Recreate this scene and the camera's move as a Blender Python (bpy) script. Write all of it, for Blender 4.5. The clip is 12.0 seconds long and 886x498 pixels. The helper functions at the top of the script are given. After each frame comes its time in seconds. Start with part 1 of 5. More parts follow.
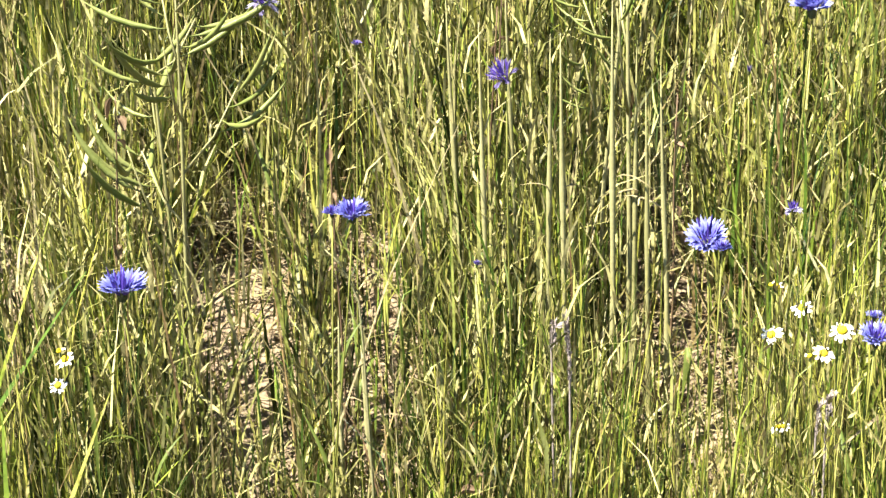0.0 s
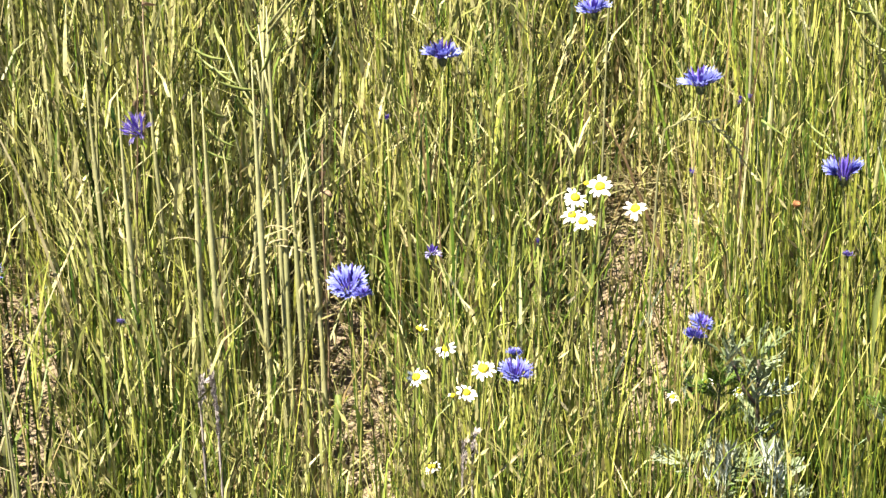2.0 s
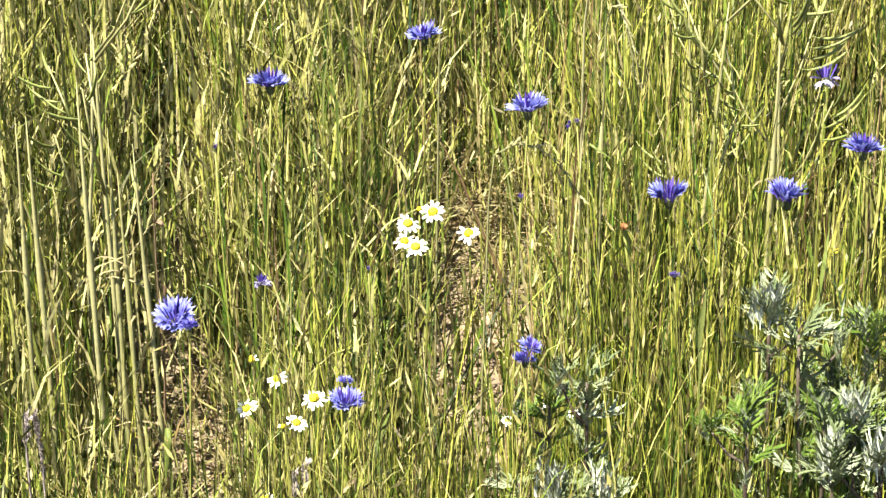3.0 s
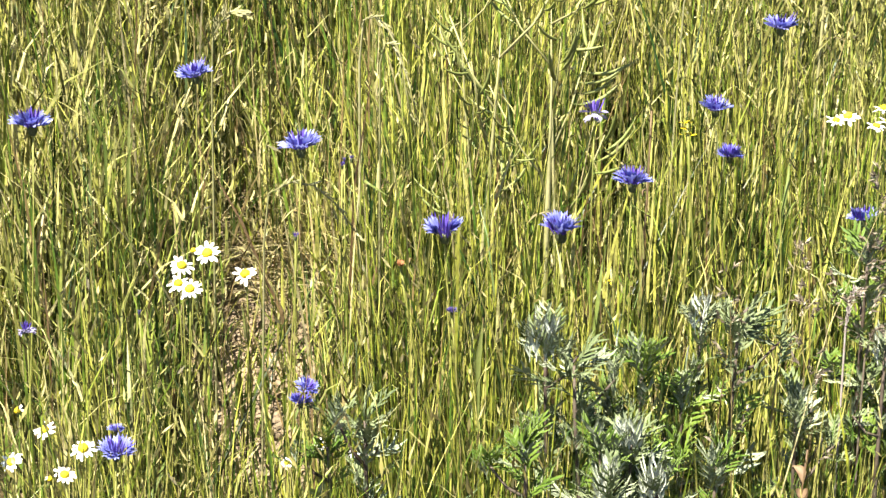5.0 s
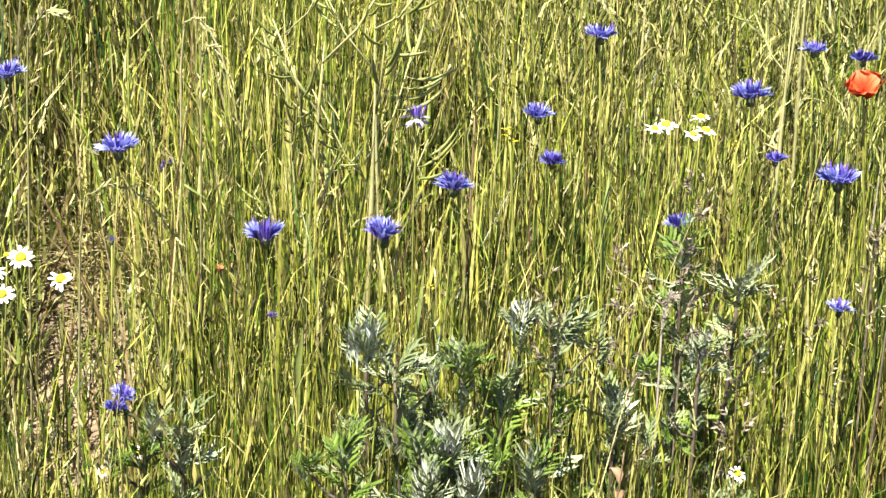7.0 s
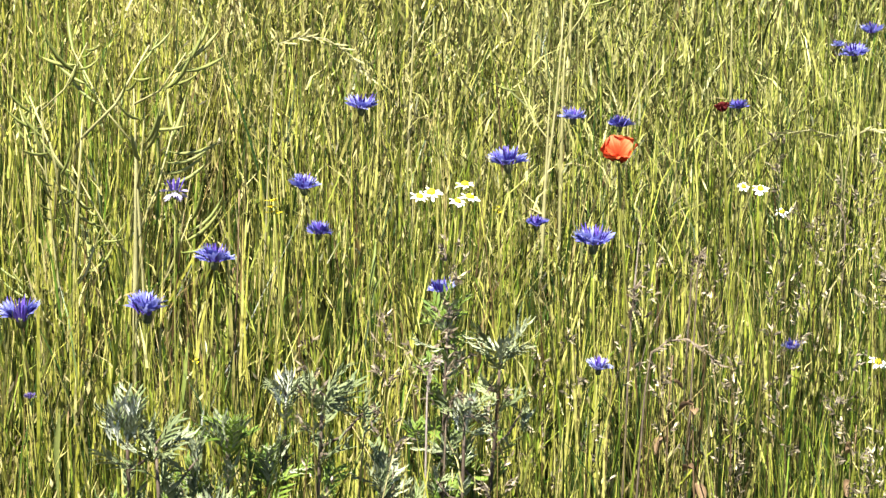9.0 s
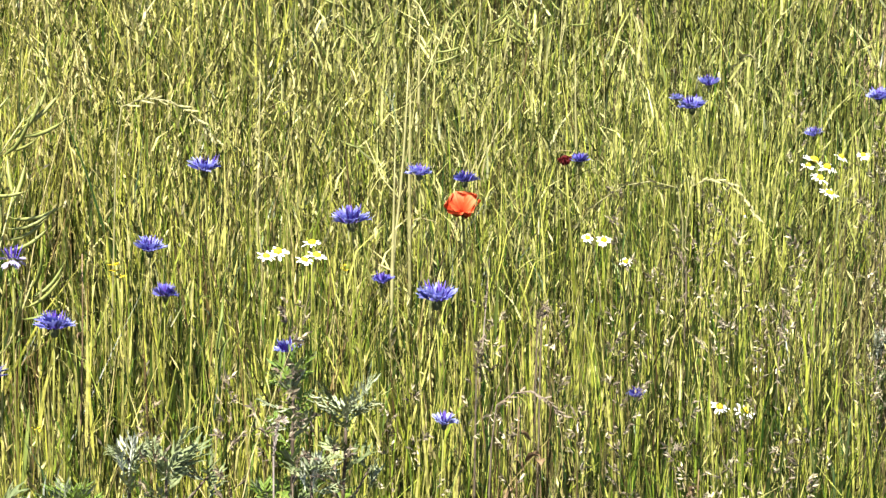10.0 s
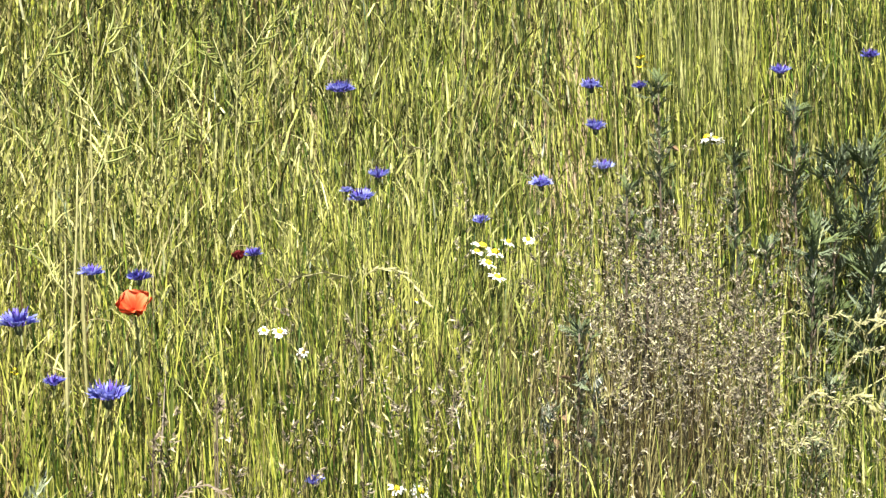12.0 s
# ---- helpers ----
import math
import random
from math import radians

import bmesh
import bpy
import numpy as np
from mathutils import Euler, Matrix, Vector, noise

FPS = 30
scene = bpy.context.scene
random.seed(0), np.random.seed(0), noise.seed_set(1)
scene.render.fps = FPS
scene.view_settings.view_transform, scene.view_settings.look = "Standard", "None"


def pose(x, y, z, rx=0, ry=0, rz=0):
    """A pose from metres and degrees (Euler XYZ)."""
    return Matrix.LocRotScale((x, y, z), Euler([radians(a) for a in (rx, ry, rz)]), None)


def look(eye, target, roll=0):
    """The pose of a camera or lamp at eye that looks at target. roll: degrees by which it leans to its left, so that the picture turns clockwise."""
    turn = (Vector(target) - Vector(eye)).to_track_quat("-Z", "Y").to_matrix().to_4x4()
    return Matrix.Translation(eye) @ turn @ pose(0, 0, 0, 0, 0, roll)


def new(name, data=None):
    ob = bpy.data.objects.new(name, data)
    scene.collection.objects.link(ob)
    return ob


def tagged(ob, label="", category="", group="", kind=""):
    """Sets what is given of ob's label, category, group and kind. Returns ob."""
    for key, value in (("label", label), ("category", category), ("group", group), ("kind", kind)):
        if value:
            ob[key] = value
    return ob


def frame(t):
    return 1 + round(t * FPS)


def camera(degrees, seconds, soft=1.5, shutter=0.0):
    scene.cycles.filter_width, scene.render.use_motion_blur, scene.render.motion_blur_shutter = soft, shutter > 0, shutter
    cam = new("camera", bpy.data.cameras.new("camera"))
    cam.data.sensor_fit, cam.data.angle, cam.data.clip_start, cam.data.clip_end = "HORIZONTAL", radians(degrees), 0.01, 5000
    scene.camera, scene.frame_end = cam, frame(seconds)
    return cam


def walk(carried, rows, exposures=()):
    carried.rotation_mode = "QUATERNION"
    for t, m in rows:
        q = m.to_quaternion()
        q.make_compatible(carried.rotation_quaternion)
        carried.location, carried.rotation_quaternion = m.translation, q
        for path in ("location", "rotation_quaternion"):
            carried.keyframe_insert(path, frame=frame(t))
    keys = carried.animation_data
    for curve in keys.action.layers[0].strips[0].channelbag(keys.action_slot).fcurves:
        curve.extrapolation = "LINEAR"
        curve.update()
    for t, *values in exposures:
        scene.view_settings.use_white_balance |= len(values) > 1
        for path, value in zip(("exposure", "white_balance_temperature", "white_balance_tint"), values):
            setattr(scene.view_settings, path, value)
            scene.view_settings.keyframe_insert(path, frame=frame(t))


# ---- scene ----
# Camera: held by a standing walker who turns to the right over a rising meadow bank.
cam = camera(32.17, 12.0, soft=1.4)


def aim(t, x, y, z, yaw, pitch, roll):
    a, b = radians(yaw), radians(pitch)
    eye = Vector((x, y, z))
    ahead = Vector((-math.sin(a) * math.cos(b), math.cos(a) * math.cos(b), math.sin(b)))
    return (t, look(eye, eye + 2 * ahead, roll))


PATH = [
    (0, -0.089, -0.017, 1.198, 27.78, -15.52, -0.56),
    (0.5, -0.075, -0.016, 1.195, 24.59, -14.89, -0.75),
    (1, -0.069, -0.013, 1.195, 21.46, -14.45, -0.7),
    (1.5, -0.063, -0.008, 1.196, 18.64, -14.06, -0.44),
    (2, -0.053, -0.001, 1.198, 15.97, -13.73, -0.24),
    (2.5, -0.036, 0.007, 1.2, 13.32, -13.38, -0.28),
    (3, -0.024, 0.009, 1.205, 10.87, -13.06, -0.14),
    (3.5, -0.01, 0.017, 1.201, 8.69, -12.68, -0.22),
    (3.7, -0.005, 0.02, 1.199, 7.96, -12.46, -0.07),
    (5.3, -0.004, 0.024, 1.201, 2.33, -11.55, 0.35),
    (5.5, -0.003, 0.024, 1.201, 1.75, -11.55, 0.68),
    (6, 0.0, 0.026, 1.201, 0.25, -11.46, 0.97),
    (6.5, 0.004, 0.027, 1.201, -1.27, -11.48, 1.22),
    (6.7, 0.006, 0.027, 1.2, -1.94, -11.41, 1.3),
    (8.3, 0.021, 0.023, 1.194, -7.71, -9.74, 1.04),
    (8.5, 0.027, 0.021, 1.194, -8.47, -9.37, 0.98),
    (9, 0.042, 0.013, 1.198, -10.43, -8.42, 0.74),
    (9.5, 0.055, 0.005, 1.201, -12.72, -7.46, 0.35),
    (10, 0.065, -0.007, 1.21, -15.27, -6.59, -0.03),
    (10.5, 0.065, -0.028, 1.211, -18.0, -5.74, -0.48),
    (11, 0.066, -0.045, 1.206, -20.91, -4.87, -1.0),
    (11.5, 0.076, -0.051, 1.206, -23.75, -4.06, -1.21),
    (12, 0.08, -0.054, 1.211, -26.56, -3.25, -1.52),
]
walk(cam, [aim(*row) for row in PATH], [(0, 2.86), (2.5, 2.73), (6, 2.72), (9.5, 2.64), (12, 2.63)])

# ---- light: clear summer sky, high sun from behind the viewer ----
SUN_DIR = Vector((-0.27, -0.42, 0.89)).normalized()
world = bpy.data.worlds.new("sky")
scene.world = world
world.use_nodes = True
wn = world.node_tree
sky = wn.nodes.new("ShaderNodeTexSky")
sky.sky_type = "NISHITA"
sky.sun_disc = False
sky.air_density, sky.dust_density = 0.7, 0.5
sky.sun_elevation = math.asin(SUN_DIR.z)
sky.sun_rotation = math.atan2(SUN_DIR.x, SUN_DIR.y)
wn.nodes["Background"].inputs["Strength"].default_value = 0.05
wn.links.new(sky.outputs["Color"], wn.nodes["Background"].inputs["Color"])
sun_data = bpy.data.lights.new("sun", "SUN")
sun_data.energy = 5.0
sun_data.angle = radians(0.5)
sun_data.color = (1.0, 0.94, 0.83)
sun = new("sun", sun_data)
sun.matrix_world = look(SUN_DIR * 30, (0, 0, 0))

# ---- materials ----


def nodes_of(name):
    m = bpy.data.materials.new(name)
    m.use_nodes = True
    nt = m.node_tree
    return m, nt, nt.nodes["Principled BSDF"]


def ramp(nt, stops):
    r = nt.nodes.new("ShaderNodeValToRGB")
    r.color_ramp.elements[0].position, r.color_ramp.elements[0].color = stops[0][0], (*stops[0][1], 1)
    r.color_ramp.elements[1].position, r.color_ramp.elements[1].color = stops[-1][0], (*stops[-1][1], 1)
    for p, c in stops[1:-1]:
        e = r.color_ramp.elements.new(p)
        e.color = (*c, 1)
    return r


def maths(nt, op, a, b=None, c=None):
    n = nt.nodes.new("ShaderNodeMath")
    n.operation = op
    for i, v in enumerate((a, b, c)):
        if v is None:
            continue
        if isinstance(v, (int, float)):
            n.inputs[i].default_value = v
        else:
            nt.links.new(v, n.inputs[i])
    return n.outputs[0]


def noise_of(nt, scale, detail=4.0, rough=0.6):
    co = nt.nodes.new("ShaderNodeNewGeometry")
    n = nt.nodes.new("ShaderNodeTexNoise")
    n.inputs["Scale"].default_value, n.inputs["Detail"].default_value, n.inputs["Roughness"].default_value = scale, detail, rough
    nt.links.new(co.outputs["Position"], n.inputs["Vector"])
    return n.outputs["Fac"]


def blend(nt, fac, a, b, mode="MIX"):
    n = nt.nodes.new("ShaderNodeMix")
    n.data_type, n.blend_type = "RGBA", mode
    for key, v in ((0, fac), (6, a), (7, b)):
        if isinstance(v, tuple):
            n.inputs[key].default_value = (*v, 1)
        elif isinstance(v, (int, float)):
            n.inputs[key].default_value = v
        else:
            nt.links.new(v, n.inputs[key])
    return n.outputs[2]


def see_through(nt, bsdf, colour, share):
    """Thin tissue: part of the light goes through it."""
    t = nt.nodes.new("ShaderNodeBsdfTranslucent")
    mix = nt.nodes.new("ShaderNodeMixShader")
    mix.inputs[0].default_value = share
    nt.links.new(colour, t.inputs["Color"])
    nt.links.new(bsdf.outputs[0], mix.inputs[1])
    nt.links.new(t.outputs[0], mix.inputs[2])
    nt.links.new(mix.outputs[0], nt.nodes["Material Output"].inputs["Surface"])


def grass_material(name, stops, foot, gloss=0.45, share=0.06, patch=3.0):
    """Blades vary one by one and in drifts; each runs from a pale foot to its own colour."""
    m, nt, bsdf = nodes_of(name)
    geo = nt.nodes.new("ShaderNodeNewGeometry")
    drift = noise_of(nt, patch, 3)
    # blades differ in tone; the darkest put shade between stems into the colour
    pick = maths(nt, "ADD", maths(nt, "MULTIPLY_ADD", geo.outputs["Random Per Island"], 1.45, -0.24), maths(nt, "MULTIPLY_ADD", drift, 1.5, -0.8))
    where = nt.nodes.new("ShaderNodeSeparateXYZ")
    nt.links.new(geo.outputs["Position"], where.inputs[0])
    # tones run paler up the bank and to the left, deeper at the right-hand foot
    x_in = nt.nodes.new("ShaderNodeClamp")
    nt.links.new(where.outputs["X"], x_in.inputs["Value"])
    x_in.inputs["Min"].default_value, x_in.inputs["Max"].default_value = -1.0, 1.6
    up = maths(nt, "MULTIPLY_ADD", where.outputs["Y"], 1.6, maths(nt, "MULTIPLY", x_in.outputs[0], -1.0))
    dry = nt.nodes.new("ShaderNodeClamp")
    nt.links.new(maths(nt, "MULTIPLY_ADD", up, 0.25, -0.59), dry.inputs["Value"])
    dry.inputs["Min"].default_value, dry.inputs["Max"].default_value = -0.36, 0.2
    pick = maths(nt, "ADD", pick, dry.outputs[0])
    # tones spread wider to the right: darker blades paint in the shaded gaps
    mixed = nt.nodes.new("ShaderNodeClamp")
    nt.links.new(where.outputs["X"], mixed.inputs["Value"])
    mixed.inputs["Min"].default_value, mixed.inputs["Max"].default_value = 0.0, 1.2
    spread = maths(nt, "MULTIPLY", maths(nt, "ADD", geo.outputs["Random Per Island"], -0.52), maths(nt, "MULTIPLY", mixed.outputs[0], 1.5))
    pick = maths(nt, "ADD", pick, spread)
    r = ramp(nt, stops)
    nt.links.new(pick, r.inputs[0])
    along = nt.nodes.new("ShaderNodeAttribute")
    along.attribute_name = "along"
    low = ramp(nt, [(0.0, (1, 1, 1)), (0.45, (0, 0, 0))])
    nt.links.new(along.outputs["Fac"], low.inputs[0])
    colour = blend(nt, maths(nt, "MULTIPLY", low.outputs[0], 0.4), r.outputs[0], foot)
    # mottling along each blade, with broken shadow and lit bits painted into it
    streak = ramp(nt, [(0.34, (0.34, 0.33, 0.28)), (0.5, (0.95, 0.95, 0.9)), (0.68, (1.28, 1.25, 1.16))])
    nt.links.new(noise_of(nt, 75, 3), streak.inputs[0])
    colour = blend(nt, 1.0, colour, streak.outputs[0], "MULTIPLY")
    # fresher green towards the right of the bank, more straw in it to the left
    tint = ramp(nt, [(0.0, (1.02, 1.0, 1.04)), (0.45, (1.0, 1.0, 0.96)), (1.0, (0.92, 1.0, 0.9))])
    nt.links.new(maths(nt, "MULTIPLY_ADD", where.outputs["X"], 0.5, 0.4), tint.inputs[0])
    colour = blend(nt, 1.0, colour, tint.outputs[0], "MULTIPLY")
    nt.links.new(colour, bsdf.inputs["Base Color"])
    bsdf.inputs["Roughness"].default_value = gloss
    bsdf.inputs["Specular IOR Level"].default_value = 0.18
    see_through(nt, bsdf, colour, share)
    return m


def tissue(name, a, b, rough=0.55, share=0.25, scale=120.0, spread=0.5):
    """Petals, leaves and stems: two tones mixed by fine noise and from piece to piece."""
    m, nt, bsdf = nodes_of(name)
    info = nt.nodes.new("ShaderNodeObjectInfo")
    f = maths(nt, "ADD", maths(nt, "MULTIPLY", info.outputs["Random"], spread), maths(nt, "MULTIPLY_ADD", noise_of(nt, scale, 3), 1.4, -0.45 - spread / 4))
    r = ramp(nt, [(0.0, a), (1.0, b)])
    nt.links.new(f, r.inputs[0])
    nt.links.new(r.outputs[0], bsdf.inputs["Base Color"])
    bsdf.inputs["Roughness"].default_value = rough
    bsdf.inputs["Specular IOR Level"].default_value = 0.15
    bump = nt.nodes.new("ShaderNodeBump")
    bump.inputs["Strength"].default_value, bump.inputs["Distance"].default_value = 0.35, 0.001
    nt.links.new(noise_of(nt, scale * 6, 2), bump.inputs["Height"])
    nt.links.new(bump.outputs[0], bsdf.inputs["Normal"])
    if share:
        see_through(nt, bsdf, r.outputs[0], share)
    return m


def along_petal(name, root, middle, tip, share):
    """A petal that pales from root to tip, with fine streaks running its length."""
    m, nt, bsdf = nodes_of(name)
    co = nt.nodes.new("ShaderNodeTexCoord")
    split = nt.nodes.new("ShaderNodeSeparateXYZ")
    nt.links.new(co.outputs["Object"], split.inputs[0])
    squeeze = nt.nodes.new("ShaderNodeMapping")
    squeeze.inputs["Scale"].default_value = (1.2, 16.0, 3.0)
    nt.links.new(co.outputs["Object"], squeeze.inputs["Vector"])
    lines = nt.nodes.new("ShaderNodeTexNoise")
    lines.inputs["Scale"].default_value, lines.inputs["Detail"].default_value = 1.0, 3.0
    nt.links.new(squeeze.outputs[0], lines.inputs["Vector"])
    info = nt.nodes.new("ShaderNodeObjectInfo")
    f = maths(nt, "ADD", maths(nt, "MULTIPLY", split.outputs["X"], 0.75), maths(nt, "MULTIPLY_ADD", lines.outputs["Fac"], 0.7, -0.35))
    f = maths(nt, "ADD", f, maths(nt, "MULTIPLY_ADD", info.outputs["Random"], 0.3, -0.15))
    r = ramp(nt, [(0.1, root), (0.5, middle), (0.85, tip)])
    nt.links.new(f, r.inputs[0])
    nt.links.new(r.outputs[0], bsdf.inputs["Base Color"])
    bsdf.inputs["Roughness"].default_value = 0.5
    bsdf.inputs["Specular IOR Level"].default_value = 0.15
    see_through(nt, bsdf, r.outputs[0], share)
    return m


def soil_material():
    m, nt, bsdf = nodes_of("dry_sandy_soil")
    r = ramp(nt, [(0.25, (0.055, 0.038, 0.022)), (0.48, (0.135, 0.1, 0.06)), (0.62, (0.185, 0.142, 0.088)), (0.85, (0.225, 0.178, 0.115))])
    nt.links.new(noise_of(nt, 22, 8, 0.7), r.inputs[0])
    fine = ramp(nt, [(0.3, (0.72, 0.7, 0.66)), (0.7, (1.2, 1.18, 1.15))])
    nt.links.new(noise_of(nt, 160, 4), fine.inputs[0])
    nt.links.new(blend(nt, 1.0, r.outputs[0], fine.outputs[0], "MULTIPLY"), bsdf.inputs["Base Color"])
    bsdf.inputs["Roughness"].default_value = 0.95
    bump = nt.nodes.new("ShaderNodeBump")
    bump.inputs["Strength"].default_value, bump.inputs["Distance"].default_value = 0.5, 0.004
    nt.links.new(noise_of(nt, 130, 6, 0.7), bump.inputs["Height"])
    nt.links.new(bump.outputs[0], bsdf.inputs["Normal"])
    return m


SOIL = soil_material()
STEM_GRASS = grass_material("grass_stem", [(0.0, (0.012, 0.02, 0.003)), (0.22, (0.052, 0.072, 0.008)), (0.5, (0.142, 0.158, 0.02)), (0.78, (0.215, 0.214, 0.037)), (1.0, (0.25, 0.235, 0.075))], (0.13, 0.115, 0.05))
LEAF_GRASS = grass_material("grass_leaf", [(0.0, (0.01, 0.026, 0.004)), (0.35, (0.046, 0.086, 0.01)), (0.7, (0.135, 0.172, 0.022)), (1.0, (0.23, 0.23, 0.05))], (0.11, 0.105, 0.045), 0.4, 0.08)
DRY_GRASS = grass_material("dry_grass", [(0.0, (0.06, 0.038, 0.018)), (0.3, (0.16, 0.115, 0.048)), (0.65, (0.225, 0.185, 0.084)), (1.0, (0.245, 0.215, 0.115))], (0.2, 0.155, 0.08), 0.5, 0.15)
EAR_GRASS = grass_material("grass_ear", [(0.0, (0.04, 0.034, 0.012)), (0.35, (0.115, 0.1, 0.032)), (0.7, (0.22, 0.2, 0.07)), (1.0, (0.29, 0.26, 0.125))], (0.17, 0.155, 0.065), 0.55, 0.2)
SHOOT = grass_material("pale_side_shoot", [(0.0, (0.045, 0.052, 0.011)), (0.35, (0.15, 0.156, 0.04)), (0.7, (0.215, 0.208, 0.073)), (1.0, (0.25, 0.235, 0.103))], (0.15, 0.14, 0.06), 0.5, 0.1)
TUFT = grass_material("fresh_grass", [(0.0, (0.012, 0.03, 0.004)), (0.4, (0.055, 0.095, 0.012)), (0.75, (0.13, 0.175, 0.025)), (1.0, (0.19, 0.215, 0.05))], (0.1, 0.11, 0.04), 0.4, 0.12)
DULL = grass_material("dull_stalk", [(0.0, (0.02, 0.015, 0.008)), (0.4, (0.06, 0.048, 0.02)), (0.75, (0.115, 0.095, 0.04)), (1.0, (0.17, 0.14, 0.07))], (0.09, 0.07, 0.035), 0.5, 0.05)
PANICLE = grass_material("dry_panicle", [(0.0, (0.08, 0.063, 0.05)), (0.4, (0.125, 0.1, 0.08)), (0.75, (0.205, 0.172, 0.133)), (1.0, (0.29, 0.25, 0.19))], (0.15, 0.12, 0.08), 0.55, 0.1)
BLUE = along_petal("cornflower_blue", (0.045, 0.04, 0.225), (0.1, 0.109, 0.37), (0.25, 0.272, 0.51), 0.3)
DARK_BLUE = along_petal("cornflower_deep_blue", (0.027, 0.0216, 0.14), (0.054, 0.054, 0.248), (0.13, 0.14, 0.389), 0.25)
PALE_BLUE = along_petal("cornflower_pale_blue", (0.0781, 0.0781, 0.279), (0.157, 0.178, 0.413), (0.307, 0.335, 0.513), 0.3)
VIOLET = tissue("cornflower_violet", (0.0378, 0.0189, 0.162), (0.0864, 0.054, 0.297), 0.5, 0.2, 200)
FADED = tissue("withered_floret", (0.14, 0.12, 0.26), (0.31, 0.29, 0.38), 0.6, 0.25, 200)
SPENT = tissue("spent_floret", (0.05, 0.04, 0.11), (0.15, 0.125, 0.25), 0.6, 0.15, 200)
BRACT = tissue("bract_scales", (0.0275, 0.0358, 0.0138), (0.0935, 0.099, 0.0385), 0.5, 0.0, 500)
STEM = tissue("flower_stem", (0.085, 0.092, 0.018), (0.19, 0.19, 0.045), 0.5, 0.0, 60)
LEAF = tissue("narrow_leaf", (0.055, 0.08, 0.014), (0.13, 0.155, 0.035), 0.5, 0.3, 60)
WHITE = tissue("white_petal", (0.551, 0.551, 0.52), (0.658, 0.658, 0.643), 0.55, 0.25, 150)
YELLOW = tissue("yellow_disc", (0.346, 0.257, 0.00446), (0.474, 0.391, 0.0167), 0.6, 0.0, 700)
RED = along_petal("poppy_petal", (0.279, 0.0167, 0.00837), (0.436, 0.0558, 0.0167), (0.502, 0.15, 0.067), 0.3)
DARK = tissue("poppy_heart", (0.0084, 0.007, 0.0098), (0.028, 0.0315, 0.021), 0.6, 0.0, 300)
MAROON = tissue("maroon_petal", (0.0682, 0.00744, 0.0093), (0.149, 0.0186, 0.0186), 0.5, 0.25, 150)
MUG_TOP = tissue("mugwort_leaf_top", (0.045, 0.085, 0.01), (0.155, 0.22, 0.034), 0.55, 0.33, 80)
MUG_SILVER = tissue("mugwort_leaf_silver", (0.06, 0.083, 0.03), (0.2, 0.23, 0.115), 0.7, 0.2, 110)
MUG_GREY = tissue("mugwort_leaf_grey", (0.025, 0.04, 0.013), (0.11, 0.14, 0.054), 0.6, 0.2, 90)
MUG_UNDER = tissue("mugwort_leaf_felt", (0.13, 0.155, 0.085), (0.27, 0.295, 0.2), 0.8, 0.1, 150)
MUG_WHITE = tissue("mugwort_leaf_white", (0.28, 0.3, 0.23), (0.46, 0.48, 0.4), 0.85, 0.1, 150)
MUG_DULL = tissue("mugwort_leaf_dull", (0.06, 0.08, 0.045), (0.16, 0.185, 0.12), 0.8, 0.1, 150)
MUG_STEM = tissue("mugwort_stem", (0.032, 0.021, 0.016), (0.105, 0.085, 0.062), 0.6, 0.0, 110)
RAPE_STEM = tissue("ripening_stem", (0.15, 0.145, 0.055), (0.25, 0.235, 0.115), 0.5, 0.0, 40)
POD = tissue("seed_pod", (0.09, 0.112, 0.026), (0.175, 0.18, 0.062), 0.4, 0.1, 60)
STRAW = tissue("dead_straw", (0.136, 0.104, 0.0486), (0.221, 0.188, 0.11), 0.55, 0.0, 60)
HUSK = tissue("pale_husk", (0.143, 0.14, 0.0547), (0.261, 0.244, 0.135), 0.5, 0.2, 90)
DRY_LEAF = tissue("dry_blade", (0.12, 0.1, 0.05), (0.24, 0.2, 0.11), 0.6, 0.1, 60)
DEAD_LEAF = tissue("dead_leaf", (0.085, 0.053, 0.03), (0.175, 0.122, 0.07), 0.6, 0.15, 90)
PURPLE_HUSK = tissue("purplish_husk", (0.08, 0.062, 0.045), (0.19, 0.155, 0.11), 0.55, 0.2, 120)
RUST = tissue("rusty_petal", (0.2, 0.085, 0.035), (0.34, 0.16, 0.07), 0.6, 0.2, 120)
PLUME = tissue("pinkish_plume", (0.18, 0.15, 0.135), (0.37, 0.32, 0.28), 0.6, 0.2, 120)

# ---- the bank ----
SLOPE, CROSS, FOOT = 0.4537, -0.1453, -0.0999


def smooth(a, b, v):
    t = np.clip((np.asarray(v, float) - a) / (b - a), 0, 1)
    return t * t * (3 - 2 * t)


def ground_z(x, y):
    """Height of the bank: level track, a rise of about 25 degrees, a steep upper bank, then gently rising land."""
    x, y = np.asarray(x, float), np.asarray(y, float)
    run = np.where(y > 5, 5 + (y - 5) * 0.1, np.where(y < -1.5, -1.5, y))
    run = np.minimum(run, 20)
    lumps = 0.012 * np.sin(5.1 * x + 1.3 * y) + 0.01 * np.sin(3.3 * y - 7.7 * x + 2) + 0.008 * np.sin(11 * y + 6 * x)
    fine = 0.006 * np.sin(31 * x + 17 * y) * np.sin(27 * y - 13 * x + 1)
    return FOOT + SLOPE * run + CROSS * np.clip(x, -6, 2.0) + (1.0 * np.maximum(0, np.minimum(np.hypot(x, y), 4.8) - 2.8) * smooth(-0.5, 1.0, y)) + (lumps + fine) * (np.hypot(x, y) < 12)


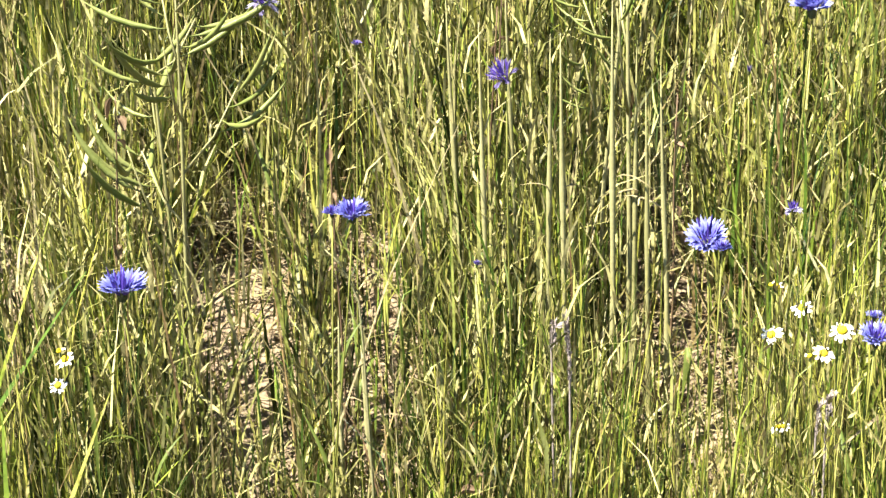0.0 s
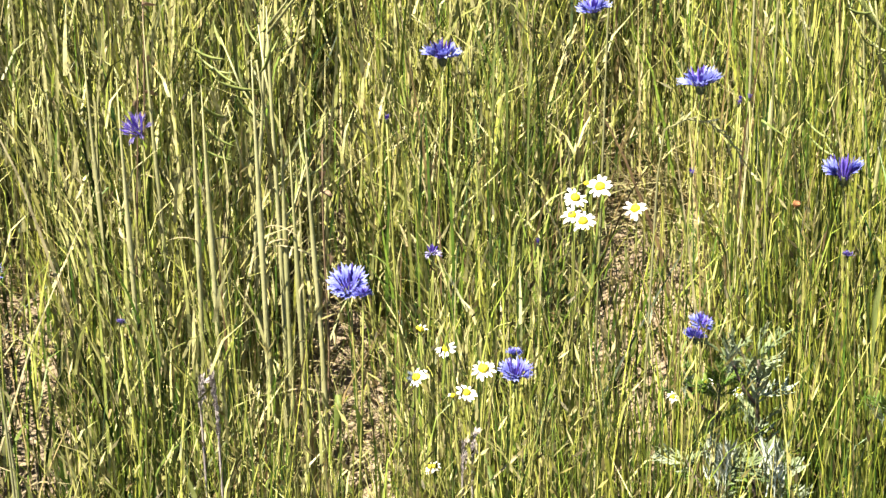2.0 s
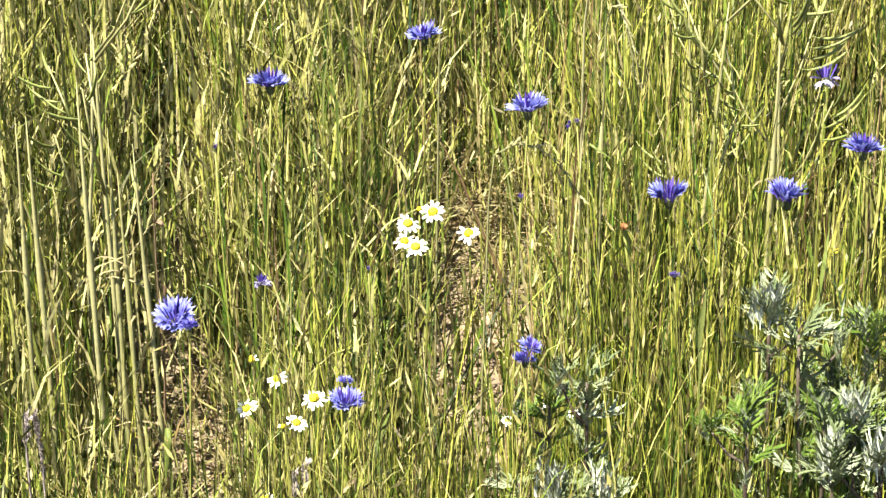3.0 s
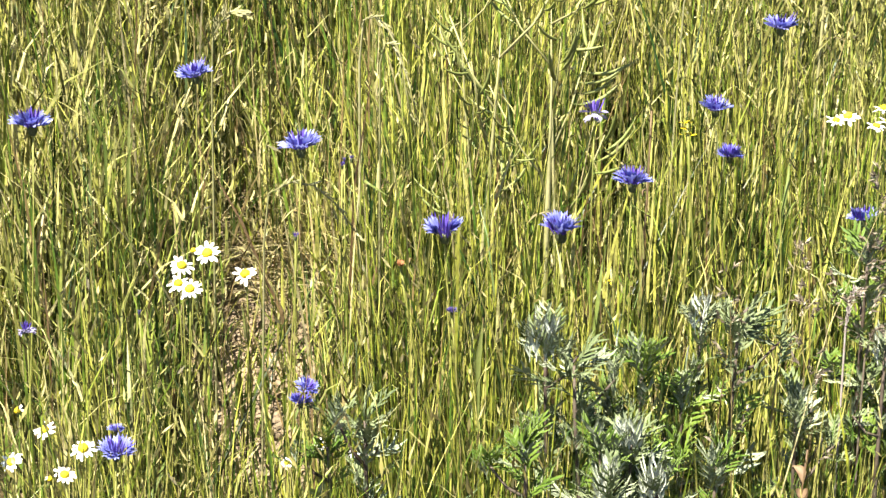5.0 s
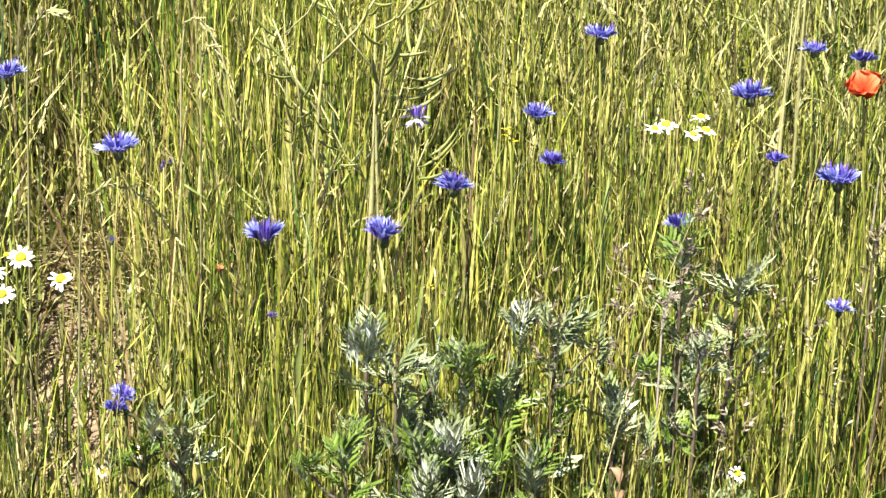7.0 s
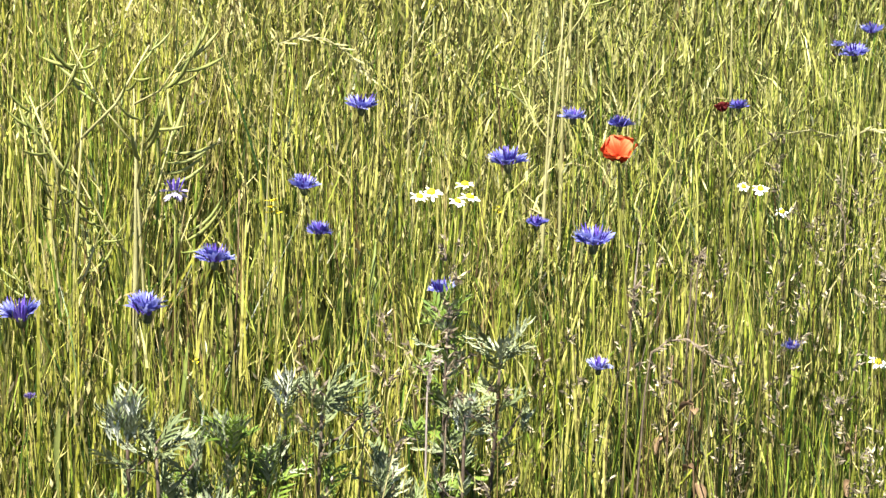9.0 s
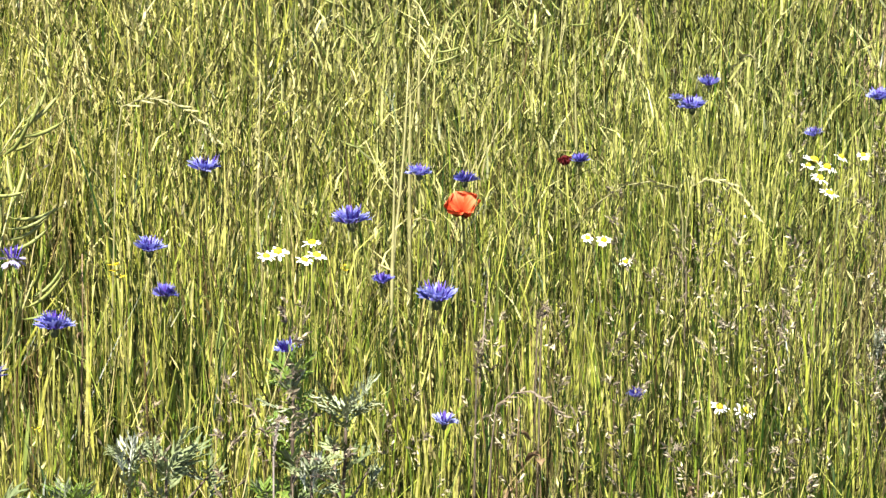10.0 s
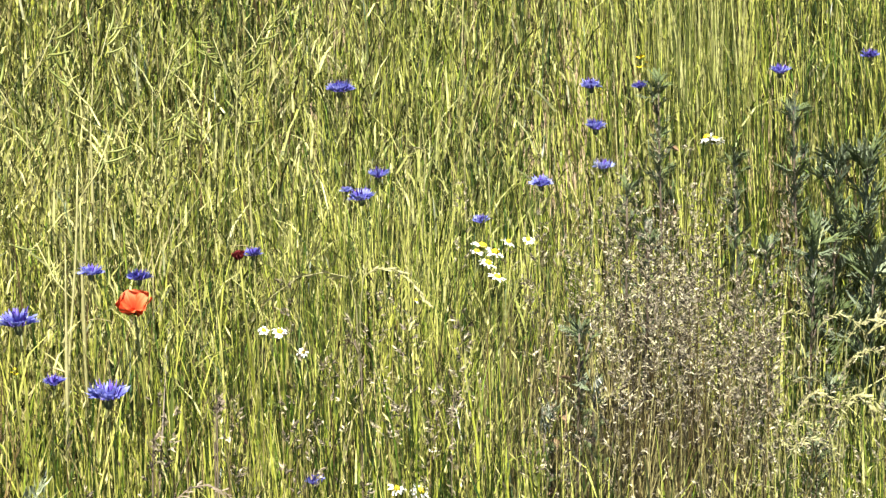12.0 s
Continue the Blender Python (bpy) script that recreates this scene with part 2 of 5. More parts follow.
def bare(x, y, grow=1.0):
    """1 on the open patches of soil, 0 in the thick of the grass."""
    d = np.zeros_like(np.asarray(x, float))
    for px, py, rx, ry, turn in BARE:
        c, s = math.cos(turn), math.sin(turn)
        u, v = (x - px) * c + (y - py) * s, (y - py) * c - (x - px) * s
        d = np.maximum(d, 1 - smooth(0.55, 1.1, np.hypot(u / rx, v / ry) / grow))
    return d


BARE = [
    (-0.295, 1.62, 0.095, 0.34, 0.164),
    (-1.018, 1.287, 0.08, 0.34, 0.611),
    (-0.863, 1.283, 0.064, 0.3, 0.532),
    (-0.523, 1.358, 0.06, 0.22, 0.317),
    (-0.589, 1.393, 0.06, 0.2, 0.356),
    (-1.27, 1.189, 0.06, 0.25, 0.759),
    (0.114, 1.884, 0.03, 0.12, -0.06),
    (-0.307, 1.664, 0.05, 0.2, 0.152),
    (-0.645, 1.58, 0.045, 0.14, 0.4),
    (-1.0, 1.45, 0.05, 0.12, 0.6),
    (-0.55, 1.43, 0.05, 0.12, 0.4),
    (-0.7, 1.75, 0.05, 0.12, 0.4),
    (0.06, 1.72, 0.04, 0.1, 0.0),
]


def mesh_from(name, verts, faces, mats, smooth_on=True, index=None):
    me = bpy.data.meshes.new(name)
    me.from_pydata([tuple(v) for v in verts], [], [tuple(f) for f in faces])
    for m in mats:
        me.materials.append(m)
    if index is not None:
        me.polygons.foreach_set("material_index", np.asarray(index, np.int32))
    if smooth_on:
        me.polygons.foreach_set("use_smooth", np.ones(len(me.polygons), bool))
    me.update()
    return me


def ground_sheet():
    far = np.geomspace(0.06, 900, 46)
    xs = np.concatenate([-2.6 - far[::-1], np.linspace(-2.6, 4.4, 180), 4.4 + far])
    ys = np.concatenate([0.3 - far[::-1], np.linspace(0.3, 6.0, 140), 6.0 + far])
    gx, gy = np.meshgrid(xs, ys)
    gz = ground_z(gx, gy)
    rough = np.random.default_rng(3).normal(0, 0.0009, gx.shape)
    near = (np.abs(gx - 0.9) < 3.5) & (gy > 0.3) & (gy < 6)
    gz = gz + rough * near
    v = np.stack([gx, gy, gz], -1).reshape(-1, 3)
    w, h = len(xs), len(ys)
    i = (np.arange(h - 1)[:, None] * w + np.arange(w - 1)).ravel()
    f = np.stack([i, i + 1, i + 1 + w, i + w], -1)
    ob = new("ground", mesh_from("ground", v.tolist(), f.tolist(), [SOIL]))
    return tagged(ob, "dry sandy soil of a rising meadow bank, patchily bare", "ground", "", "structure")


ground_sheet()


def big_mesh(name, verts, quads, along, mats):
    """One mesh out of arrays of vertices and four-cornered faces, with its 'along' values."""
    me = bpy.data.meshes.new(name)
    me.vertices.add(len(verts))
    me.vertices.foreach_set("co", np.ascontiguousarray(verts, np.float32).ravel())
    me.loops.add(quads.size)
    me.loops.foreach_set("vertex_index", np.ascontiguousarray(quads, np.int32).ravel())
    me.polygons.add(len(quads))
    me.polygons.foreach_set("loop_start", np.arange(0, quads.size, 4, dtype=np.int32))
    me.polygons.foreach_set("use_smooth", np.ones(len(quads), bool))
    a = me.attributes.new("along", "FLOAT", "POINT")
    a.data.foreach_set("value", np.ascontiguousarray(along, np.float32))
    for m in mats:
        me.materials.append(m)
    me.update(calc_edges=True)
    me.validate()
    return me


KINK = np.random.default_rng(17)


def ribbons(base, height, lean_az, lean, droop, width, face_az, segs, taper=1.4, wobble=0.014):
    """Arrays of curved, tapering blades. lean: sideways reach over height; droop: how far the tip sinks."""
    n = len(base)
    s = np.linspace(0, 1, segs + 1)[None, :]
    h, l = height[:, None], lean[:, None]
    reach = h * l * s ** 1.7
    rise = h * (s - droop[:, None] * s ** 3)
    cx = base[:, 0:1] + np.cos(lean_az)[:, None] * reach
    cy = base[:, 1:2] + np.sin(lean_az)[:, None] * reach
    cz = base[:, 2:3] + rise
    kink = KINK.normal(0, 1, (2, n, segs + 1)).cumsum(2) * wobble * h * s
    cx, cy = cx + kink[0], cy + kink[1]
    w = width[:, None] * (1 - 0.93 * s ** taper) / 2
    wx, wy = np.cos(face_az)[:, None] * w, np.sin(face_az)[:, None] * w
    left = np.stack([cx - wx, cy - wy, cz], -1)
    right = np.stack([cx + wx, cy + wy, cz], -1)
    v = np.stack([left, right], 2).reshape(n, -1, 3)
    k = 2 * np.arange(segs)
    one = np.stack([k, k + 1, k + 3, k + 2], -1)
    q = (np.arange(n)[:, None, None] * (2 * (segs + 1)) + one[None]).reshape(-1, 4)
    al = np.repeat(np.broadcast_to(s, (n, segs + 1)), 2, axis=1)
    tip = np.stack([cx, cy, cz], -1)
    return v.reshape(-1, 3), q, al.ravel(), tip


def gather(parts):
    vs, qs, als, at = [], [], [], 0
    for v, q, a, *_ in parts:
        vs.append(v), qs.append(q + at), als.append(a)
        at += len(v)
    return np.concatenate(vs), np.concatenate(qs), np.concatenate(als)


def grains(place, way, length, width, rng):
    """Small husks: narrow kites along a way, each a folded pair of faces."""
    n = len(place)
    way = way / np.linalg.norm(way, axis=1, keepdims=True)
    side = np.cross(way, rng.normal(0, 1, (n, 3)))
    side /= np.linalg.norm(side, axis=1, keepdims=True) + 1e-9
    L, W = length[:, None], width[:, None] / 2
    v = np.stack([place, place + way * L * 0.4 - side * W, place + way * L, place + way * L * 0.4 + side * W], 1)
    q = np.arange(n * 4).reshape(n, 4)
    return v.reshape(-1, 3), q, np.full(n * 4, 0.8)

# ---- the grass ----
FIELD = np.random.default_rng(11)


def field_points(n, near, far_left, far_right, fall=0.0):
    """Points of the bank in a fan before the track; fall thins them out with distance."""
    az = np.radians(FIELD.uniform(-50, 49, n * 3))
    share = 1 - smooth(-0.7, -0.05, az)
    far = far_left + (far_right - far_left) * share
    d = np.sqrt(FIELD.uniform(near ** 2, far_right ** 2, n * 3))
    keep = (d < far) & (FIELD.random(n * 3) < np.minimum(1, (2.2 / d) ** fall))
    x, y = -np.sin(az) * d, np.cos(az) * d
    clump = np.sin(9 * x + 2 * y) * np.sin(8 * y - 3 * x + 1) + 0.7 * np.sin(21 * x + 5) * np.sin(19 * y)
    keep &= FIELD.random(n * 3) < 0.72 + 0.3 * clump
    keep &= FIELD.random(n * 3) > np.maximum(bare(x, y) * 0.9, 0.28 * (1 - smooth(-0.5, 0.0, x)) * (y < 1.9))
    for px, py, r, share in THIN:
        keep &= FIELD.random(n * 3) > share * (1 - smooth(0.5 * r, r, np.hypot(x - px, y - py)))
    x, y = x[keep][:n], y[keep][:n]
    return np.stack([x, y, ground_z(x, y) - 0.004], -1)


def tallness(p):
    """Sward height: shorter where it is thin, a little taller in drifts."""
    x, y = p[:, 0], p[:, 1]
    low = np.zeros(len(p))
    for px, py, r, share in THIN:
        low = np.maximum(low, 0.45 * share * (1 - smooth(0.4 * r, r, np.hypot(x - px, y - py))))
    return 0.9 - low + 0.16 * np.sin(2.3 * x + 1.1) * np.sin(2.9 * y) + 0.08 * np.sin(7 * x - 3 * y) - 0.42 * bare(x, y, 1.5)


def angle(n):
    return FIELD.uniform(0, 2 * math.pi, n)


def tangle(x, y):
    """1 where the sward is a low, dry, tangled growth instead of upright stems."""
    d = np.zeros(len(x))
    for px, py, r, share in TANGLED:
        d = np.maximum(d, share * (1 - smooth(0.55 * r, r, np.hypot(x - px, y - py))))
    return d


def slender(p):
    """The grass at the foot of the bank is finer than that higher up."""
    return 0.56 + 0.44 * smooth(1.05, 1.65, np.hypot(p[:, 0], p[:, 1]))


def grass_culms():
    p = field_points(80000, 0.85, 3.0, 4.5, 0.9)
    n = len(p)
    wild = tangle(p[:, 0], p[:, 1])
    h = FIELD.normal(0.34, 0.1, n).clip(0.1, 0.56) * tallness(p) * (1 - 0.22 * wild)
    lean = np.abs(FIELD.normal(0, 0.085 + 0.16 * wild, n)) + 0.01
    fallen = FIELD.random(n) < 0.045
    lean = np.where(fallen, FIELD.uniform(0.25, 0.6, n), lean)
    w = (0.0013 + 0.0042 * FIELD.random(n) ** 1.9) * slender(p)
    made = ribbons(p, h, angle(n), lean, FIELD.uniform(0, 0.06, n), w, angle(n), 4, 2.5, 0.013)
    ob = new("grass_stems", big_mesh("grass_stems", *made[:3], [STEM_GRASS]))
    tagged(ob, "dense thin yellow-green upright grass stems covering the bank", "grass", "", "stuff")
    return made[3]


def flag_leaves(rows):
    """Short leaves that stand off steeply from the stems part of the way up."""
    made = []
    for level, share in ((1, 0.24), (2, 0.32), (3, 0.28)):
        pick = FIELD.random(len(rows)) < share
        p = rows[pick, level]
        n = len(p)
        L = FIELD.uniform(0.04, 0.13, n)
        made.append(ribbons(p, L, angle(n), np.abs(FIELD.normal(0.26, 0.27, n)), FIELD.uniform(0, 0.5, n), FIELD.uniform(0.0012, 0.003, n) * slender(p), angle(n), 2, 1.8))
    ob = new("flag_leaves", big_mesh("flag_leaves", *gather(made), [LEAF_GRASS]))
    tagged(ob, "short green leaves standing off the grass stems", "grass", "", "stuff")


def side_shoots(rows):
    """Pale kinked side shoots and husked tops that branch off the stems, thickest in the tangled growth."""
    made = []
    wild = tangle(rows[:, 0, 0], rows[:, 0, 1])
    left = 1 - smooth(-0.7, -0.1, rows[:, 0, 0])
    for level in (1, 2, 3, 4):
        pick = FIELD.random(len(rows)) < 0.075 + 0.5 * wild + 0.12 * left
        p = rows[pick, level]
        n = len(p)
        big = 1 + 0.4 * left[pick] + 0.6 * smooth(1.9, 2.7, np.hypot(p[:, 0], p[:, 1]))
        L = FIELD.uniform(0.01, 0.056, n) * big
        made.append(ribbons(p, L, angle(n), np.abs(FIELD.normal(0.3, 0.7, n)), FIELD.uniform(-0.2, 0.35, n), FIELD.uniform(0.0014, 0.0034, n) * big * slender(p), angle(n), 2, 3.0))
    ob = new("side_shoots", big_mesh("side_shoots", *gather(made), [SHOOT]))
    tagged(ob, "short pale dry side shoots tangled among the stems", "grass", "", "stuff")


def grass_leaves():
    p = field_points(42000, 0.85, 3.0, 4.5, 0.9)
    n = len(p)
    p[:, 2] += FIELD.uniform(0, 0.16, n) * (FIELD.random(n) < 0.6)
    h = FIELD.normal(0.22, 0.07, n).clip(0.07, 0.42) * tallness(p)
    made = ribbons(p, h, angle(n), np.abs(FIELD.normal(0.11, 0.13, n)), FIELD.uniform(0, 0.22, n), FIELD.uniform(0.0016, 0.0046, n) * slender(p), angle(n), 3, 2.0)
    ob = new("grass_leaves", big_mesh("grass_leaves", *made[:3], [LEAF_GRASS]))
    tagged(ob, "narrow upright green grass leaves among the stems", "grass", "", "stuff")


def dry_stalks():
    p = field_points(15000, 0.85, 3.0, 4.5, 0.9)
    n = len(p)
    h = FIELD.normal(0.24, 0.11, n).clip(0.05, 0.5)
    made = [ribbons(p, h, angle(n), np.abs(FIELD.normal(0.08, 0.22, n)), FIELD.uniform(0, 0.2, n), FIELD.uniform(0.0014, 0.0046, n) * slender(p), angle(n), 3, 2.2)]
    ob = new("dry_grass_stalks", big_mesh("dry_grass_stalks", *gather(made), [DRY_GRASS]))
    tagged(ob, "straw-coloured dead grass stalks standing between green stems", "dry grass", "", "stuff")


def drifts():
    """Stands of one kind within the sward: fresh green tufts, tall pale straw and dull brown stalks."""
    for name, places, tone, tall, wide, bend, words in (
        ("green_tufts", GREEN_TUFTS, TUFT, 0.3, 0.0036, 0.16, "fresh green tufts of broader grass leaves"),
        ("pale_straw", PALE_DRIFTS, SHOOT, 0.42, 0.0042, 0.05, "tall pale straw standing in loose drifts"),
        ("dull_stalks", DULL_DRIFTS, DULL, 0.3, 0.003, 0.14, "dull brownish grass stalks below the dry panicles"),
    ):
        made = []
        for px, py, r, count in places:
            x, y = FIELD.normal(px, r, count), FIELD.normal(py, r, count)
            p = np.stack([x, y, ground_z(x, y) - 0.004], -1)
            h = FIELD.normal(tall, 0.25 * tall, count).clip(0.08, 0.55)
            made.append(ribbons(p, h, angle(count), np.abs(FIELD.normal(0, bend, count)), FIELD.uniform(0, 0.15, count), wide * FIELD.uniform(0.5, 1.4, count) * slender(p), angle(count), 4, 2.2))
        ob = new(name, big_mesh(name, *gather(made), [tone]))
        tagged(ob, words, "grass", "", "stuff")


def chaff():
    """Short broken bits of leaf and husk caught at every height between the stems."""
    p = field_points(48000, 0.85, 3.0, 4.5, 0.9)
    n = len(p)
    p[:, 2] += FIELD.uniform(0.02, 0.3, n) * tallness(p)
    L = FIELD.uniform(0.008, 0.032, n)
    made = ribbons(p, L, angle(n), FIELD.uniform(0.1, 1.6, n), FIELD.uniform(-0.3, 0.9, n), FIELD.uniform(0.0012, 0.0034, n) * slender(p), angle(n), 2, 3.0)
    me = big_mesh("chaff", *made[:3], [SHOOT, LEAF_GRASS, DRY_GRASS])
    me.polygons.foreach_set("material_index", np.repeat(FIELD.choice(3, n, p=[0.35, 0.4, 0.25]), 2).astype(np.int32))
    ob = new("chaff", me)
    tagged(ob, "broken pale bits of leaf and husk caught among the stems", "chaff", "", "stuff")


def outer_meadow():
    """The same meadow outside the trodden viewpoint's fan, thinner and plainer."""
    n = 150000
    az, d = FIELD.uniform(-math.pi, math.pi, n), 0.6 + 6.0 * FIELD.random(n) ** 0.75
    x, y = -np.sin(az) * d, np.cos(az) * d
    far = 3.0 + 1.5 * (1 - smooth(-0.7, -0.05, az))
    inside = (np.abs(az) < 0.86) & (d < far)
    edge = 0.25 * np.sin(1.7 * x) + 0.15 * np.sin(4.3 * x + 1)
    track = (y < 0.3 + edge) & (y > -1.5 - edge) & (FIELD.random(n) < 0.93)
    keep = ~inside & ~track & (d > 0.8 + 0.15 * np.sin(5 * az) + 0.1 * np.sin(3 * az + 1))
    p = np.stack([x, y, ground_z(x, y) - 0.004], -1)[keep]
    n = len(p)
    made = ribbons(p, FIELD.normal(0.3, 0.09, n).clip(0.08, 0.55), angle(n), np.abs(FIELD.normal(0, 0.25, n)), FIELD.uniform(0, 0.2, n), FIELD.uniform(0.006, 0.014, n), angle(n), 2, 2.0)
    ob = new("outer_grass", big_mesh("outer_grass", *made[:3], [LEAF_GRASS]))
    tagged(ob, "yellow-green meadow grass on the rest of the bank", "grass", "", "stuff")


def litter():
    """Fallen straw lying on the soil, thickest round the open patches."""
    p = field_points(9000, 0.85, 3.0, 4.0, 0.5)
    extra = []
    for px, py, rx, ry, turn in BARE:
        k = 170
        x, y = FIELD.normal(px, rx * 1.1, k), FIELD.normal(py, ry * 0.9, k)
        extra.append(np.stack([x, y, ground_z(x, y)], -1))
    for px, py, r in STRAW_HEAPS:
        k = 260
        x, y = FIELD.normal(px, r, k), FIELD.normal(py, r * 0.8, k)
        extra.append(np.stack([x, y, ground_z(x, y) + FIELD.uniform(0, 0.03, k)], -1))
    p = np.concatenate([p, *extra])
    n = len(p)
    p[:, 2] += FIELD.uniform(0.003, 0.015, n)
    L = FIELD.uniform(0.04, 0.17, n)
    made = ribbons(p, L * FIELD.uniform(0.05, 0.4, n), angle(n), FIELD.uniform(2.0, 9.0, n).clip(0, 0.15 / (0.2 * L)), FIELD.uniform(0, 0.6, n), FIELD.uniform(0.0016, 0.004, n), angle(n), 3, 3.0)
    ob = new("fallen_straw", big_mesh("fallen_straw", *made[:3], [DRY_GRASS]))
    tagged(ob, "broken dry straw lying loosely on the bare soil", "straw", "", "stuff")


def ears(tips, below):
    """Slim seed heads on part of the stems: husks set alternately along the top of each."""
    drift = np.sin(3.1 * tips[:, 0] + 0.4) * np.sin(2.7 * tips[:, 1] + 1.2)
    pick = FIELD.random(len(tips)) < 0.28 + 0.2 * drift + 0.3 * smooth(1.7, 2.2, tips[:, 1]) * (1 - smooth(0.5, 1.1, tips[:, 0]))
    tips, below = tips[pick], below[pick]
    way = tips - below
    way /= np.linalg.norm(way, axis=1, keepdims=True)
    k = 5
    n = len(tips)
    size = FIELD.uniform(0.035, 0.085, n)
    loose = FIELD.uniform(0.15, 0.9, n)
    s = np.linspace(0, 1, k)
    place = tips[:, None] - way[:, None] * (size[:, None] * (1 - s))[..., None]
    out = np.cross(np.repeat(way[:, None], k, 1), FIELD.normal(0, 1, (n, k, 3)))
    out /= np.linalg.norm(out, axis=2, keepdims=True) + 1e-9
    d = way[:, None] + out * loose[:, None, None]
    v = grains(place.reshape(-1, 3), d.reshape(-1, 3), np.repeat(size, k) * FIELD.uniform(0.14, 0.28, n * k), FIELD.uniform(0.0014, 0.0032, n * k), FIELD)
    ob = new("grass_ears", big_mesh("grass_ears", *v, [EAR_GRASS]))
    tagged(ob, "ripening buff-green seed heads on the grass stems", "grass", "", "stuff")


def panicles():
    """Loose buff panicles of bent grass, in the drifts where they stand close together."""
    stems, husks = [], []
    for px, py, r, count in PANICLE_DRIFTS:
        x, y = FIELD.normal(px, r, count), FIELD.normal(py, r, count)
        p = np.stack([x, y, ground_z(x, y)], -1)
        h = FIELD.normal(0.47, 0.06, count).clip(0.25, 0.6)
        stems.append(ribbons(p, h, angle(count), np.abs(FIELD.normal(0, 0.12, count)), np.zeros(count), np.full(count, 0.0016), angle(count), 4, 3.0))
        tip, low = stems[-1][3][:, -1], stems[-1][3][:, -2]
        # whorls of short branches, each with a few plump spikelets towards its end
        branches, k = 17, 8
        up = FIELD.random((count, branches, 1)) ** 0.8
        a = np.repeat(FIELD.uniform(0, 2 * math.pi, (count, branches, 1)), k, 2)
        out = np.stack([np.cos(a), np.sin(a), 0 * a], -1)
        axis = (tip - low)[:, None, None]
        axis = axis / np.linalg.norm(axis, axis=3, keepdims=True)
        t = FIELD.uniform(0.35, 1.0, (count, branches, k))
        reach = (0.006 + 0.015 * (1 - up)) * t
        place = tip[:, None, None] - axis * (0.17 * (1 - up))[..., None] + out * reach[..., None] + axis * (1.1 * reach)[..., None]
        way = axis * FIELD.normal(0.5, 0.5, (count, branches, k, 1)) + out + FIELD.normal(0, 0.35, (count, branches, k, 3))
        husks.append(grains(place.reshape(-1, 3), way.reshape(-1, 3), FIELD.uniform(0.0045, 0.0095, count * branches * k), FIELD.uniform(0.0013, 0.0025, count * branches * k), FIELD))
    ob = new("bent_grass_panicles", big_mesh("bent_grass_panicles", *gather(husks), [PANICLE]))
    tagged(ob, "feathery pinkish-buff dry grass panicles in loose drifts", "grass", "", "stuff")
    ob = new("bent_grass_stems", big_mesh("bent_grass_stems", *gather(stems), [DRY_GRASS]))
    tagged(ob, "fine buff stems carrying the dry grass panicles", "grass", "", "stuff")


def clods():
    """Crumbs and clods of dry soil on the open patches."""
    rng = np.random.default_rng(5)
    verts, quads, at = [], [], 0
    cube = np.array([[a, b, c] for c in (-1, 1) for b in (-1, 1) for a in (-1, 1)], float)
    q = np.array([[0, 2, 3, 1], [4, 5, 7, 6], [0, 1, 5, 4], [2, 6, 7, 3], [0, 4, 6, 2], [1, 3, 7, 5]])
    for px, py, rx, ry, turn in BARE:
        for _ in range(240):
            x, y = rng.normal(px, rx * 0.6), rng.normal(py, ry * 0.6)
            r = 0.001 + 0.005 * rng.random() ** 5
            c = cube * r * rng.uniform(0.6, 1.1, (8, 3)) * [1, 1, 0.7]
            verts.append(c + [x, y, float(ground_z(x, y)) + r * 0.3])
            quads.append(q + at)
            at += 8
    v = np.concatenate(verts)
    ob = new("soil_clods", big_mesh("soil_clods", v, np.concatenate(quads), np.zeros(len(v)), [SOIL]))
    tagged(ob, "small dry crumbs and clods of tan soil", "soil", "", "stuff")


THIN = [
    (1.39, 1.98, 0.2, 0.55),
    (1.27, 1.88, 0.2, 0.55),
    (1.44, 1.88, 0.2, 0.55),
    (1.2, 1.74, 0.18, 0.5),
    (1.06, 1.74, 0.15, 0.4),
    (1.3, 1.72, 0.2, 0.5),
    (1.2, 1.6, 0.18, 0.4),
    (1.491, 2.053, 0.16, 0.5),
    (1.55, 2.027, 0.16, 0.5),
    (1.566, 2.182, 0.12, 0.5),
    (1.465, 1.879, 0.18, 0.5),
    (1.458, 1.786, 0.18, 0.3),
    (1.385, 1.639, 0.2, 0.3),
    (1.286, 1.684, 0.15, 0.3),
    (1.932, 2.053, 0.25, 0.3),
    (1.725, 1.846, 0.25, 0.3),
    (1.555, 1.651, 0.25, 0.3),
    (1.449, 1.529, 0.25, 0.3),
]
TANGLED = [
    (-0.98, 1.25, 0.4, 1.0),
    (-0.64, 1.42, 0.42, 1.0),
    (-0.9, 1.65, 0.35, 1.0),
    (-0.4, 1.85, 0.3, 0.7),
    (0.75, 2.75, 0.5, 1.0),
    (1.1, 2.75, 0.45, 0.9),
    (0.3, 2.4, 0.45, 0.9),
    (0.65, 2.3, 0.4, 1.0),
    (1.45, 2.75, 0.4, 0.7),
    (1.3, 1.9, 0.3, 0.5),
    (0.12, 1.9, 0.15, 0.7),
]
